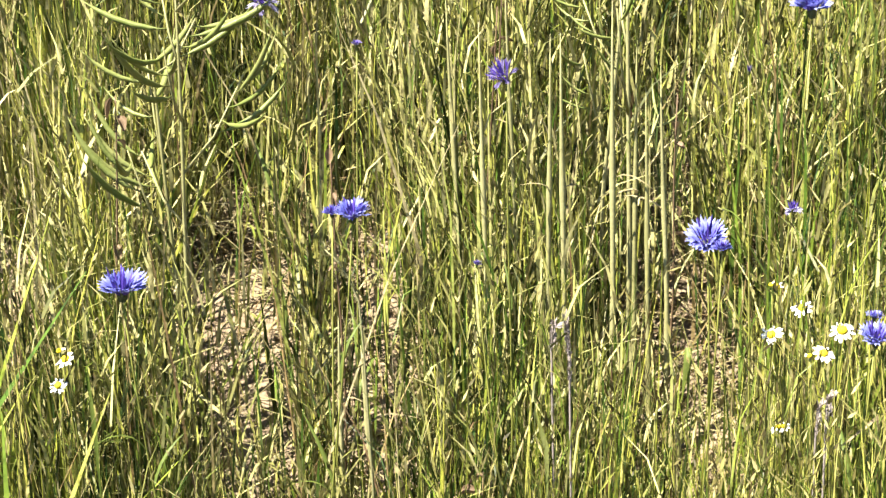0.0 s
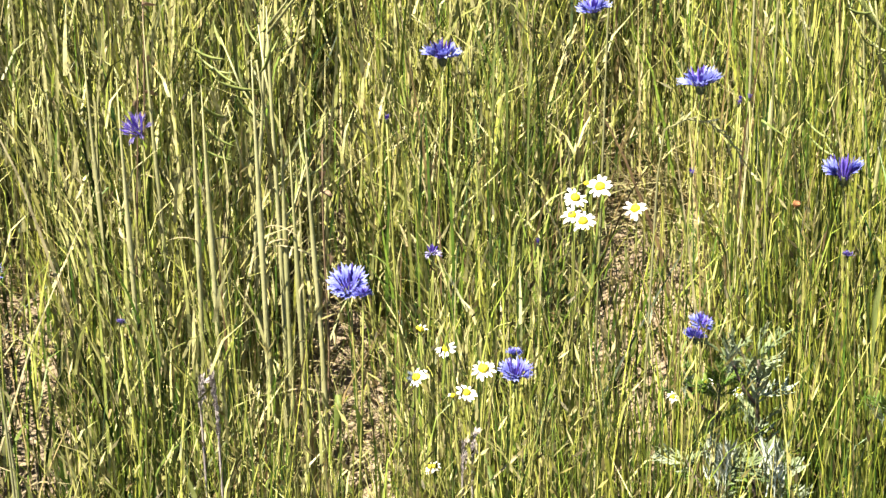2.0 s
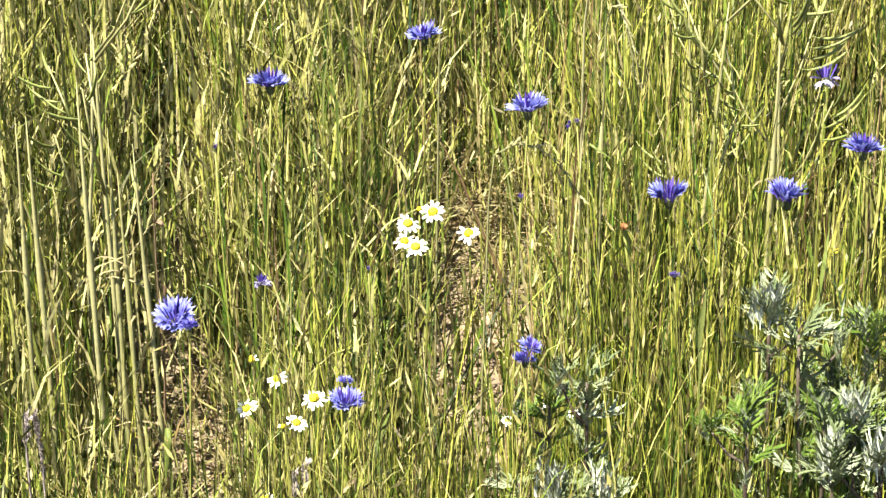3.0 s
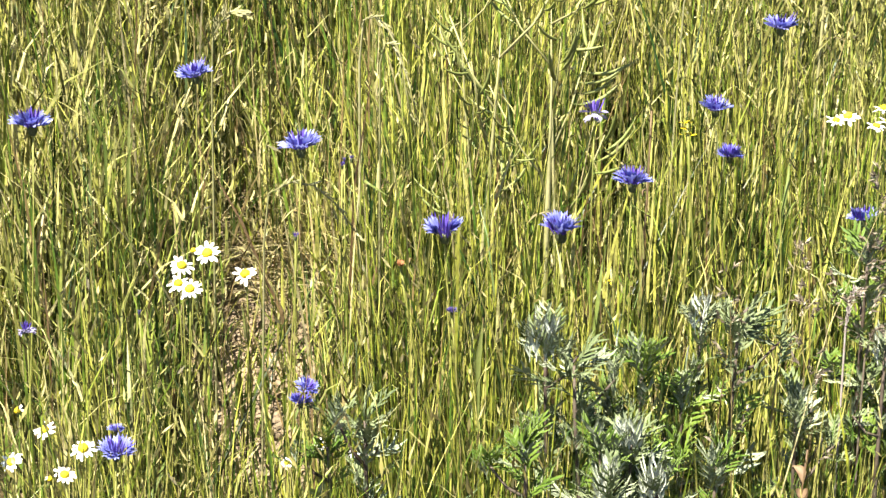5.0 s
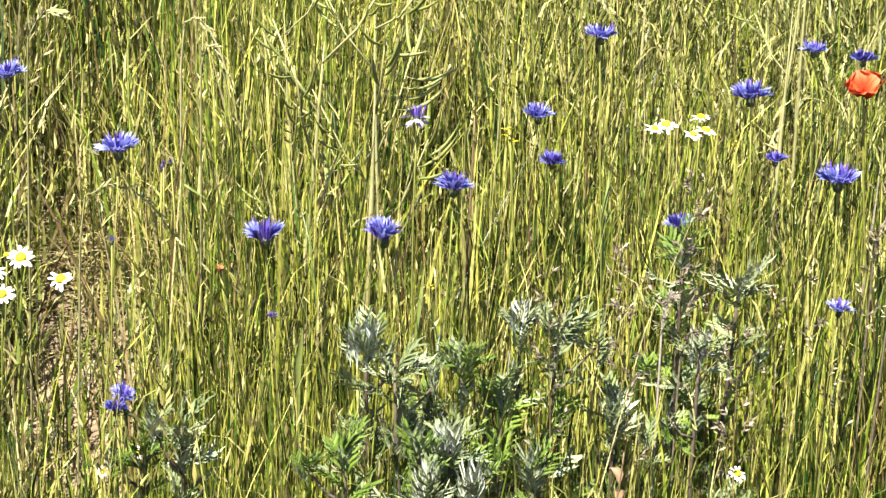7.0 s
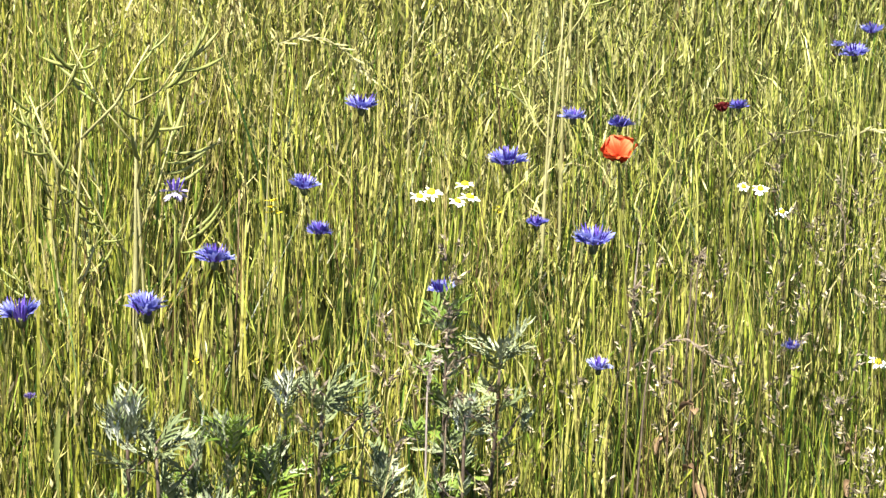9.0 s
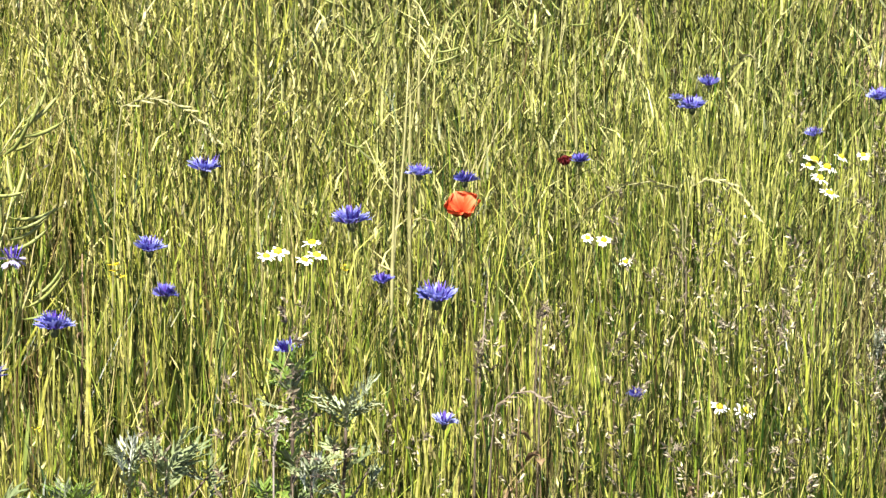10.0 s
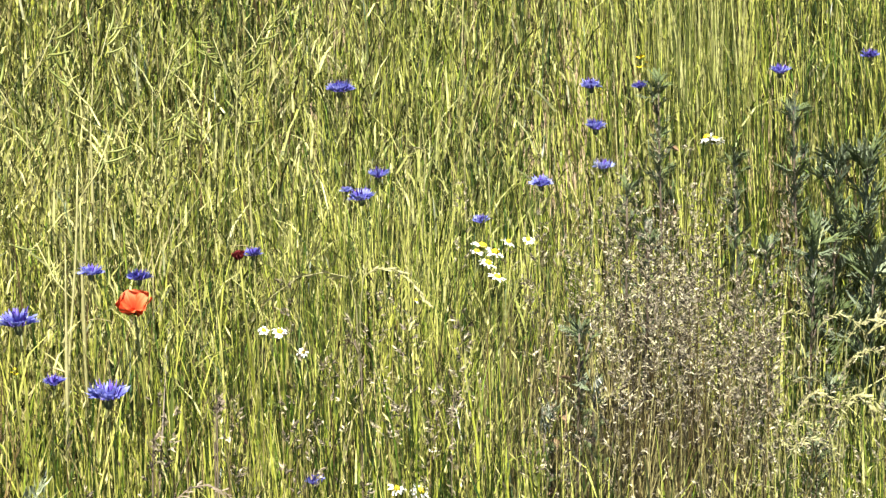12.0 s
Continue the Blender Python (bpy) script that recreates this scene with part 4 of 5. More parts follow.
def mugwort_leaf(n, look_of="green"):
    """A deeply cut, comb-like leaf along +x with a paler felted face beneath. look_of: green, silver, white or grey."""
    rng = random.Random(300 + n)
    pieces = []
    curl = rng.uniform(0.2, 0.9)
    narrow = {"green": 1.0, "silver": 0.85, "grey": 0.7, "white": 0.8}[look_of]

    def mid(s):
        return Vector((s, 0.05 * math.sin(4 * s + n), 0.55 * s - curl * s * s))

    ss = [0, 0.3, 0.65, 1.0]
    pieces.append(strap([mid(s) for s in ss], [0.03, 0.06, 0.06, 0.008], (0, 1, 0), 0.3))
    for k in range(11):
        s = 0.14 + 0.074 * k
        side = 1 if k % 2 else -1
        reach = 0.44 * math.sin(math.pi * (0.25 + 0.66 * (s - 0.1))) * rng.uniform(0.75, 1.2)
        o = mid(s)
        e = o + Vector((reach * (1.0 if look_of != "grey" else 1.25), side * reach * 0.62 * narrow, rng.uniform(-0.1, 0.22)))
        c = o.lerp(e, 0.55) + Vector((0, side * 0.035, 0.04))
        across = Vector((-side * 0.6, 0.75, rng.uniform(-0.3, 0.4)))
        pieces.append(strap([o, c, e], [0.045, 0.085 * narrow, 0.008], across, 0.35))
        if k > 1 and k % 3:
            b = o.lerp(e, 0.5)
            e2 = b + Vector((reach * 0.42, side * reach * 0.1, rng.uniform(0, 0.08)))
            pieces.append(strap([b, e2], [0.05 * narrow, 0.008], across, 0.2))
    v, f = join(*pieces)
    m = len(v)
    under = [p - Vector((0, 0, 0.009)) for p in v]
    faces = f + [tuple(i + m for i in face[::-1]) for face in f]
    top, below = {"green": (MUG_TOP, MUG_UNDER), "silver": (MUG_SILVER, MUG_UNDER), "white": (MUG_UNDER, MUG_WHITE), "grey": (MUG_GREY, MUG_DULL)}[look_of]
    return mesh_from("leaf", v + under, faces, [top, below], True, [0] * len(f) + [1] * len(f))


def leaf_of(look_of, rng):
    n = rng.randrange(6)
    return shared(("mug", n, look_of), lambda: mugwort_leaf(n, look_of))


def leaf_tuft(parent, at, span, count, look_of, turned, rng):
    """A tight tuft of young leaves round a shoot's tip; turned: share of leaves that show their undersides."""
    for k in range(count):
        a = k * 2.4 + rng.uniform(-0.3, 0.3)
        steep = rng.uniform(-1.35, -0.15)
        roll = (math.pi if rng.random() < turned else 0.0) + rng.uniform(-0.5, 0.5)
        m = Matrix.Translation(at - Vector((0, 0, 0.022 * rng.random()))) @ Matrix.Rotation(a, 4, "Z") @ Matrix.Rotation(steep, 4, "Y") @ Matrix.Rotation(roll, 4, "X") @ Matrix.Scale(span * rng.uniform(0.5, 0.8), 4)
        part("tip_leaf", leaf_of(look_of, rng), parent, m)


def mugwort(x, y, top_z, leaves, span, tuft="felted", label="", lean=(0.0, 0.0), bare_foot=0.2, white=0):
    """A leafy stem whose tip is at (x, y, top_z). tuft: felted with silvery shoots, green or grey. white: folded pale leaves standing at its tip."""
    rng = random.Random(int(abs(x * 3571 + y * 2371) * 10))
    base, pts = stalk_path(x + lean[0], y + lean[1], (x, y, top_z), (rng.uniform(-0.012, 0.012), rng.uniform(-0.01, 0.01)), 9)
    thing = plant("mugwort", base, label or "mugwort plant with dark stem and grey-green feathery leaves", "mugwort", "mugwort plants")
    part("stem", mesh_from("stem", *tube(pts, [0.0036 - 0.0022 * i / 9 for i in range(10)], 7), [MUG_STEM]), thing, None, "ribbed reddish-brown stem")
    tip_look = {"felted": "silver", "green": "green", "grey": "grey"}[tuft]
    turned = {"felted": 0.35, "green": 0.08, "grey": 0.3}[tuft]
    turn = rng.uniform(0, 6.28)
    span *= 0.74 if tuft == "grey" else 0.82
    leaves = int(leaves * (1.9 if tuft == "grey" else 1.15))
    for k in range(leaves):
        s = bare_foot + (0.97 - bare_foot) * (k + rng.uniform(0, 0.6)) / leaves
        f = s * 9
        i = min(int(f), 8)
        p = pts[i].lerp(pts[i + 1], f - i)
        turn += 2.4 + rng.uniform(-0.3, 0.3)
        size = span * (1.1 - 0.5 * s) * rng.uniform(0.8, 1.2) * (0.9 if tuft == "grey" else 1)
        lift = rng.uniform(-0.9, 0.0) - 0.35 * s - (0.15 if tuft == "grey" else 0)
        roll = rng.uniform(-0.7, 0.7) + (math.pi if rng.random() < turned * 0.6 else 0)
        seen = tip_look if tuft != "felted" or s > 0.82 else "green"
        m = Matrix.Translation(p) @ Matrix.Rotation(turn, 4, "Z") @ Matrix.Rotation(lift, 4, "Y") @ Matrix.Rotation(roll, 4, "X") @ Matrix.Scale(size, 4)
        part("leaf", leaf_of(seen, rng), thing, m)
    leaf_tuft(thing, pts[-1], span, 9, tip_look, turned, rng)
    for k in range(white):
        m = Matrix.Translation(pts[-1] + Vector(((k - 0.5 * white) * 0.006, -0.004, -0.015))) @ Matrix.Rotation(-1.57 + rng.uniform(-0.6, 0.6), 4, "Z") @ Matrix.Rotation(rng.uniform(-1.5, -1.0), 4, "Y") @ Matrix.Diagonal((1, 0.7, 1, 1)) @ Matrix.Scale(span * rng.uniform(0.75, 0.95), 4)
        part("tip_leaf", leaf_of("white", rng), thing, m, "almost white underside of a folded leaf")
    for k in range(3 if tuft == "felted" else 2):
        i = 7 - 2 * k + rng.randrange(2)
        a = turn + 2.1 * k + rng.uniform(-0.4, 0.4)
        reach = span * rng.uniform(0.5, 0.9) * (0.6 if tuft == "grey" else 1)
        e = pts[i] + Vector((math.cos(a) * reach, math.sin(a) * reach * 0.6, span * rng.uniform(0.5, 1.0)))
        c = pts[i].lerp(e, 0.5) - Vector((0, 0, 0.006))
        branch = part("branch", mesh_from("branch", *tube([pts[i], c, e], [0.0017, 0.0014, 0.0009], 5), [MUG_STEM]), thing)
        leaf_tuft(branch, e, span * 0.8, 5, tip_look, turned, rng)
    return thing


# ---- ripening rape plants ----


def pod_mesh(n):
    """A slender, bowed seed pod of unit length along +x with a beak."""
    bow = (0.5, 0.7, 0.35, 0.6)[n]
    pts = [(s, 0, bow * (s * s - 0.4 * s)) for s in (0, 0.12, 0.2, 0.4, 0.6, 0.78, 0.88, 1.0)]
    rad = [0.008, 0.008, 0.026, 0.037, 0.036, 0.028, 0.011, 0.003]
    return mesh_from("pod", *tube(pts, rad, 6), [POD])


def rape_plant(x, y, top_z, branches, pods, thick=0.0036, lean=(0.0, 0.02), pod_size=0.07, crown=0.16):
    """An upright pale stem with side shoots that carry pods."""
    rng = random.Random(int(abs(x * 1913 + y * 1297) * 10))
    base, pts = stalk_path(x + lean[0], y + lean[1], (x, y, top_z), (rng.uniform(-0.02, 0.02), 0.0), 9)
    thing = plant("rape_plant", base, "ripening rape plant with pale stem and slender green-yellow pods", "rape plant", "rape plants")
    part("stem", mesh_from("stem", *tube(pts, [thick * (1 - 0.6 * i / 9) * (0.35 if i == 9 else 1) for i in range(10)], 7), [RAPE_STEM]), thing, None, "pale yellowish stem")
    for b in range(branches):
        s = 1 - crown / (pts[-1].z) * (b + 0.4) / branches * 1.6
        s = max(0.25, min(0.97, s))
        i = min(int(s * 9), 8)
        p = pts[i].lerp(pts[i + 1], s * 9 - i)
        a = b * 2.4 + rng.uniform(-0.4, 0.4)
        reach = rng.uniform(0.03, 0.07)
        e = p + Vector((math.cos(a) * reach, math.sin(a) * reach, rng.uniform(0.05, 0.11)))
        c = p.lerp(e, 0.5) + Vector((0, 0, -0.012))
        branch = part("branch", mesh_from("branch", *tube([p, c, e], [thick * 0.5, thick * 0.4, thick * 0.25], 5), [RAPE_STEM]), thing)
        for k in range(pods + 2):
            q = c.lerp(e, (k + 0.3) / (pods + 2))
            n = rng.randrange(4)
            m = Matrix.Translation(q) @ Matrix.Rotation(a + rng.choice((-1, 1)) * rng.uniform(0.2, 1.1), 4, "Z") @ Matrix.Rotation(rng.uniform(-0.7, 0.15), 4, "Y") @ Matrix.Scale(pod_size * rng.uniform(0.75, 1.15), 4)
            part("pod", shared(("pod", n), lambda: pod_mesh(n)), branch, m)
    return thing


# ---- single large grasses ----


def husk_mesh(n, tone):
    """A spikelet of a few overlapping husks, of unit length along +x."""
    rng = random.Random(900 + n)
    pieces = []
    for k in range(4):
        o = Vector((0.18 * k, 0, 0))
        side = 1 if k % 2 else -1
        e = o + Vector((0.45, side * 0.12, rng.uniform(-0.05, 0.05)))
        pieces.append(strap([o, o.lerp(e, 0.45) + Vector((0, side * 0.05, 0)), e], [0.05, 0.17, 0.01], (0, 0.6, 0.8), 0.4))
    return mesh_from("spikelet", *join(*pieces), [tone])


def tall_grass(x, y, z, arch, count, size, tone, label, foot=(0.0, 0.0), thick=0.0013, spread=0.5, part_of_stem=0.35):
    """A single stalk that rises to (x, y, z) and arches over by the vector arch, with spikelets along its end."""
    rng = random.Random(int(abs(x * 4391 + y * 3733) * 10))
    base = Vector((x + foot[0], y + foot[1], 0))
    base.z = float(ground_z(base.x, base.y)) - 0.005
    top = Vector((x, y, z)) - base
    arch = Vector(arch)
    pts = []
    for i in range(13):
        s = i / 12
        rise = min(1.0, s / (1 - part_of_stem))
        over = max(0.0, (s - (1 - part_of_stem)) / part_of_stem)
        pts.append(top * rise + Vector((arch.x * over, arch.y * over, arch.z * over * over + 0.02 * math.sin(over * math.pi))))
    thing = plant("seeding_grass", base, label, "grass", "tall seeding grasses")
    part("stalk", mesh_from("stalk", *tube(pts, [thick * (1.2 - 0.7 * i / 12) for i in range(13)], 5), [tone]), thing)
    for k in range(count):
        f = 12 * (1 - part_of_stem + part_of_stem * (k + 0.5) / count)
        i = min(int(f), 11)
        p = pts[i].lerp(pts[i + 1], f - i)
        t = (pts[i + 1] - pts[i]).normalized()
        out = t.cross(Vector((rng.uniform(-1, 1), rng.uniform(-1, 1), rng.uniform(-1, 1)))).normalized()
        way = (t + out * spread).normalized()
        n = rng.randrange(3)
        m = Matrix.Translation(p) @ way.to_track_quat("X", "Z").to_matrix().to_4x4() @ Matrix.Scale(size * rng.uniform(0.75, 1.2), 4)
        part("spikelet", shared(("husk", n, tone.name), lambda: husk_mesh(n, tone)), thing, m)
    return thing


def pale_stalk(x, y, z, foot, thick):
    """A bare, thick, pale stalk with two joints."""
    rng = random.Random(int(abs(x * 2711 + y * 1109) * 10))
    base, pts = stalk_path(x + foot[0], y + foot[1], (x, y, z), (rng.uniform(-0.008, 0.008), 0.0), 9)
    thing = plant("pale_stalk", base, "thick pale yellow dead stalk standing in the grass", "stalk", "pale dead stalks")
    rad = [thick * (1 - 0.035 * i) / 2 * (1.35 if i in (3, 6) else 1) * (1, 1, 1, 1, 1, 1, 1, 0.9, 0.6, 0.12)[i] for i in range(10)]
    part("stem", mesh_from("stem", *tube(pts, rad, 7), [RAPE_STEM]), thing)
    for i in (3, 6):
        m = Matrix.Translation(pts[i]) @ Matrix.Rotation(rng.uniform(0, 6.28), 4, "Z") @ Matrix.Rotation(rng.uniform(-0.8, -0.3), 4, "Y") @ Matrix.Scale(rng.uniform(0.025, 0.05), 4)
        part("dry_leaf", shared("dry_leaf", dry_leaf), thing, m)
    return thing


def dry_leaf():
    pts = [(s, 0.1 * math.sin(5 * s), 0.2 * s - 0.7 * s * s) for s in (0, 0.25, 0.5, 0.75, 1.0)]
    return mesh_from("dry_leaf", *strap(pts, [0.05, 0.09, 0.08, 0.06, 0.01], (0, 1, 0), 0.5), [DRY_LEAF])


def curled_leaf(n):
    """A shrivelled leaf of unit length along +x, rolled in from its edges."""
    rng = random.Random(1200 + n)
    cols, rows, verts, faces = 6, 7, [], []
    for j in range(rows + 1):
        s = j / rows
        half = 0.3 * math.sin(math.pi * (0.08 + 0.84 * s))
        for i in range(cols + 1):
            u = 2 * i / cols - 1
            roll = 1.5 * u
            verts.append((s + rng.uniform(-0.02, 0.02), half * math.sin(roll), half * (1 - math.cos(roll)) + 0.25 * math.sin(2.5 * s + n) + rng.uniform(-0.03, 0.03)))
    for j in range(rows):
        for i in range(cols):
            a = j * (cols + 1) + i
            faces.append((a, a + 1, a + cols + 2, a + cols + 1))
    return mesh_from("leaf", verts, faces, [DEAD_LEAF])


def withered_weed(x, y, z, size, leaves):
    """A dead weed: thin brown stem with shrivelled pinkish-brown leaves near its top."""
    rng = random.Random(int(abs(x * 1511 + y * 877) * 10))
    base, pts = stalk_path(x + rng.uniform(-0.03, 0.03), y + 0.02, (x, y, z), (rng.uniform(-0.015, 0.015), 0.0), 9)
    thing = plant("withered_weed", base, "dead weed with shrivelled pinkish-brown leaves on its stem", "weed", "withered weeds")
    part("stem", mesh_from("stem", *tube(pts, [0.0016 - 0.0009 * i / 9 for i in range(10)], 5), [DEAD_LEAF]), thing)
    for k in range(leaves):
        p = pts[9 - k % 4].lerp(pts[8 - k % 4], rng.random())
        n = rng.randrange(3)
        m = Matrix.Translation(p) @ Matrix.Rotation(rng.uniform(0, 6.28), 4, "Z") @ Matrix.Rotation(rng.uniform(-0.5, 1.0), 4, "Y") @ Matrix.Scale(size * rng.uniform(0.35, 0.75), 4)
        part("leaf", shared(("curled", n), lambda: curled_leaf(n)), thing, m)
    return thing


def broad_blade(x, y, z, reach, width, tone, label, foot=(0.0, 0.0)):
    """One broad leaf blade that rises from the soil to (x, y, z) and tips over by reach."""
    base = Vector((x + foot[0], y + foot[1], 0))
    base.z = float(ground_z(base.x, base.y)) - 0.004
    top = Vector((x, y, z)) - base
    reach = Vector(reach)
    pts = [top * min(1, s * 1.6) + reach * max(0.0, s - 0.62) ** 1.3 / 0.38 ** 1.3 for s in [i / 9 for i in range(10)]]
    w = [0.75 * width * k for k in (0.1, 0.1, 0.1, 0.1, 0.12, 0.35, 1.0, 1.0, 0.6, 0.05)]
    side = Vector((1, 0.25, 0)) if abs(reach.x) < abs(reach.z) else Vector((0.2, 0.5, 0.85))
    ob = new("broad_grass_blade", mesh_from("broad_grass_blade", *strap(pts, w, side, 0.35), [tone]))
    ob.location = base
    return tagged(ob, label, "grass blade", "broad grass blades")


# ---- cornflowers, from the left of the bank to the right ----
cornflower(-0.908, 1.182, 1.045, 0.034, 'faded', tilt=(0.1, -0.6), rays=10, slim=0.45)
cornflower(-0.616, 1.091, 1.005, 0.028, 'spent', tilt=(-0.2, -0.8), rays=9, slim=0.28)
cornflower(-0.837, 0.871, 0.857, 0.038, 'open')
cornflower(-0.702, 0.993, 0.903, 0.0292, 'open', tilt=(0.1, -0.4))
cornflower(-0.717, 0.987, 0.902, 0.0152, 'dark')
cornflower(-0.413, 1.258, 1.051, 0.0345, 'open')
cornflower(-0.443, 1.092, 0.889, 0.0335, 'open', tilt=(0.1, -0.7))
cornflower(-0.424, 1.072, 0.887, 0.0156, 'dark')
cornflower(-0.313, 1.113, 0.821, 0.029, 'open', tilt=(0.1, -0.2))
cornflower(-0.322, 1.144, 0.826, 0.0134, 'open')
cornflower(-0.314, 1.428, 1.077, 0.0326, 'open')
cornflower(-0.204, 1.345, 1.023, 0.0367, 'open')
cornflower(-0.079, 1.351, 0.947, 0.0375, 'open', tilt=(-0.15, -0.1), rays=12, split=True)
cornflower(0.026, 1.456, 0.93, 0.043, 'open', tilt=(0.05, -0.1), rays=14, split=True)
cornflower(0.087, 1.386, 0.988, 0.0354, 'open')
cornflower(0.053, 1.403, 1.049, 0.026, 'faded', rays=10, slim=0.5)
cornflower(-0.182, 1.177, 0.842, 0.0198, 'dark')
cornflower(-0.181, 1.198, 0.847, 0.0192, 'open', tilt=(0.4, -0.3))
cornflower(0.197, 1.713, 1.018, 0.0364, 'open')
cornflower(0.21, 1.678, 0.971, 0.0308, 'dark')
cornflower(0.247, 1.606, 1.113, 0.0355, 'open')
cornflower(0.389, 1.538, 1.061, 0.0408, 'open')
cornflower(0.544, 1.862, 1.086, 0.0341, 'open')
cornflower(0.459, 1.46, 0.989, 0.0429, 'open')
cornflower(0.437, 1.607, 0.986, 0.0258, 'dark')
cornflower(0.742, 1.816, 1.101, 0.0256, 'dark')
cornflower(0.954, 1.949, 1.166, 0.0395, 'open')
cornflower(0.937, 1.964, 1.175, 0.0193, 'pale')
cornflower(1.056, 2.113, 1.195, 0.036, 'open')
cornflower(1.456, 2.303, 1.17, 0.0414, 'open')
cornflower(1.593, 2.337, 1.269, 0.0451, 'open')
cornflower(1.276, 2.192, 1.113, 0.0334, 'open')
cornflower(0.722, 1.575, 0.85, 0.0258, 'open')
cornflower(1.148, 2.476, 1.347, 0.0502, 'open')
cornflower(0.314, 1.493, 0.937, 0.0307, 'open')
cornflower(1.637, 2.418, 1.349, 0.0439, 'open')
cornflower(1.72, 2.379, 1.345, 0.0313, 'dark')
cornflower(1.603, 2.326, 1.197, 0.0425, 'pale')
cornflower(1.991, 2.303, 1.37, 0.0434, 'open')
cornflower(2.154, 2.234, 1.396, 0.037, 'dark')
cornflower(1.98, 2.244, 1.293, 0.0234, 'dark')
cornflower(0.604, 1.86, 1.076, 0.0321, 'dark')
cornflower(0.452, 1.407, 0.873, 0.0259, 'pale')
cornflower(-0.809, 1.185, 1.005, 0.0103, 'spent')
cornflower(-0.631, 1.072, 0.848, 0.0084, 'spent')
cornflower(-0.466, 1.265, 0.992, 0.0148, 'bud')
cornflower(-0.397, 1.171, 0.899, 0.0148, 'faded')
cornflower(-0.32, 1.22, 0.9, 0.0113, 'bud')
cornflower(-0.165, 1.389, 1.004, 0.013, 'bud')
cornflower(-0.206, 1.317, 0.947, 0.0146, 'bud')
cornflower(-0.071, 1.322, 0.88, 0.0108, 'spent')
cornflower(-0.175, 1.417, 0.998, 0.0115, 'bud')
cornflower(-0.176, 1.41, 0.995, 0.0124, 'bud')

# ---- mayweed flowers ----
daisy(-0.382, 1.156, 0.82, 0.0176)
daisy(-0.392, 1.106, 0.811, 0.0179)
daisy(-0.349, 1.097, 0.805, 0.0176)
daisy(-0.341, 1.12, 0.818, 0.0206)
daisy(-0.404, 1.159, 0.834, 0.0121, spent=True)
daisy(-0.357, 1.087, 0.805, 0.0097, spent=True)
daisy(-0.296, 1.376, 0.917, 0.0249)
daisy(-0.315, 1.354, 0.91, 0.0227)
daisy(-0.313, 1.33, 0.899, 0.0203)
daisy(-0.302, 1.326, 0.895, 0.0222)
daisy(-0.309, 1.377, 0.919, 0.0125, spent=True)
daisy(-0.266, 1.398, 0.893, 0.0242)
daisy(-0.184, 1.294, 0.764, 0.0138)
daisy(-0.157, 1.316, 0.75, 0.0131)
daisy(-0.926, 0.9, 0.773, 0.0178)
daisy(-0.931, 0.894, 0.751, 0.0159)
daisy(-0.937, 0.905, 0.777, 0.0113, spent=True)
daisy(-0.429, 1.233, 0.812, 0.0097, spent=True)
daisy(-0.391, 1.138, 0.723, 0.0101, spent=True)
daisy(-0.241, 1.108, 0.708, 0.013)
daisy(-0.409, 1.203, 0.695, 0.0137)
daisy(-0.388, 1.14, 0.723, 0.0111)
daisy(0.325, 1.699, 1.004, 0.0212, face=(0.1, -0.3))
daisy(0.34, 1.712, 1.007, 0.0256, face=(0.1, -0.3))
daisy(0.384, 1.737, 1.013, 0.0246, face=(0.1, -0.3))
daisy(0.385, 1.713, 1.001, 0.0258, face=(0.1, -0.3))
daisy(0.369, 1.702, 0.998, 0.0198, face=(0.1, -0.3))
daisy(0.772, 1.808, 0.998, 0.0208)
daisy(0.757, 1.827, 0.999, 0.0168)
daisy(0.814, 1.837, 0.965, 0.0184)
daisy(1.265, 2.171, 1.071, 0.0371, face=(0.1, -0.5))
daisy(1.278, 2.152, 1.061, 0.0328, face=(0.1, -0.5))
daisy(1.243, 2.112, 1.047, 0.0301, face=(0.1, -0.5))
daisy(1.234, 2.066, 1.028, 0.0296, face=(0.1, -0.5))
daisy(1.328, 2.198, 1.074, 0.0252, face=(0.1, -0.5))
daisy(1.377, 2.215, 1.075, 0.0234, face=(0.1, -0.5))
daisy(1.042, 1.965, 1.01, 0.0164, face=(0.1, -0.4))
daisy(1.242, 2.148, 1.064, 0.0244, face=(0.1, -0.5))
daisy(0.828, 1.582, 0.827, 0.0214)
daisy(0.858, 1.578, 0.821, 0.0268)
daisy(0.933, 1.696, 0.844, 0.0115)
daisy(0.961, 1.695, 0.839, 0.0116)
daisy(0.33, 1.269, 0.758, 0.0164)
daisy(-0.21, 1.27, 0.756, 0.0115)
daisy(1.842, 2.313, 1.239, 0.04, face=(0.1, 0.35), petals=18)
daisy(1.828, 2.318, 1.244, 0.034, face=(-0.2, 0.3), petals=18)

# ---- yellow wildflowers ----
yellow_blossom(0.152, 1.562, 1.016, 0.017)
yellow_blossom(1.748, 2.411, 1.398, 0.0259)
yellow_blossom(1.655, 2.42, 1.338, 0.015)
yellow_blossom(0.069, 1.422, 0.885, 0.0074)
yellow_blossom(0.406, 1.663, 0.995, 0.0087)

# ---- poppies ----
poppy(0.544, 1.663, 1.048, 0.0501, (-0.2, -0.62, 0.78), 0.78)
poppy(-0.117, 1.34, 0.915, 0.0105, (0.1, -0.5, 1), 0.65)
poppy(0.742, 1.869, 1.09, 0.0227, (-0.3, -0.3, 1), 0.2)

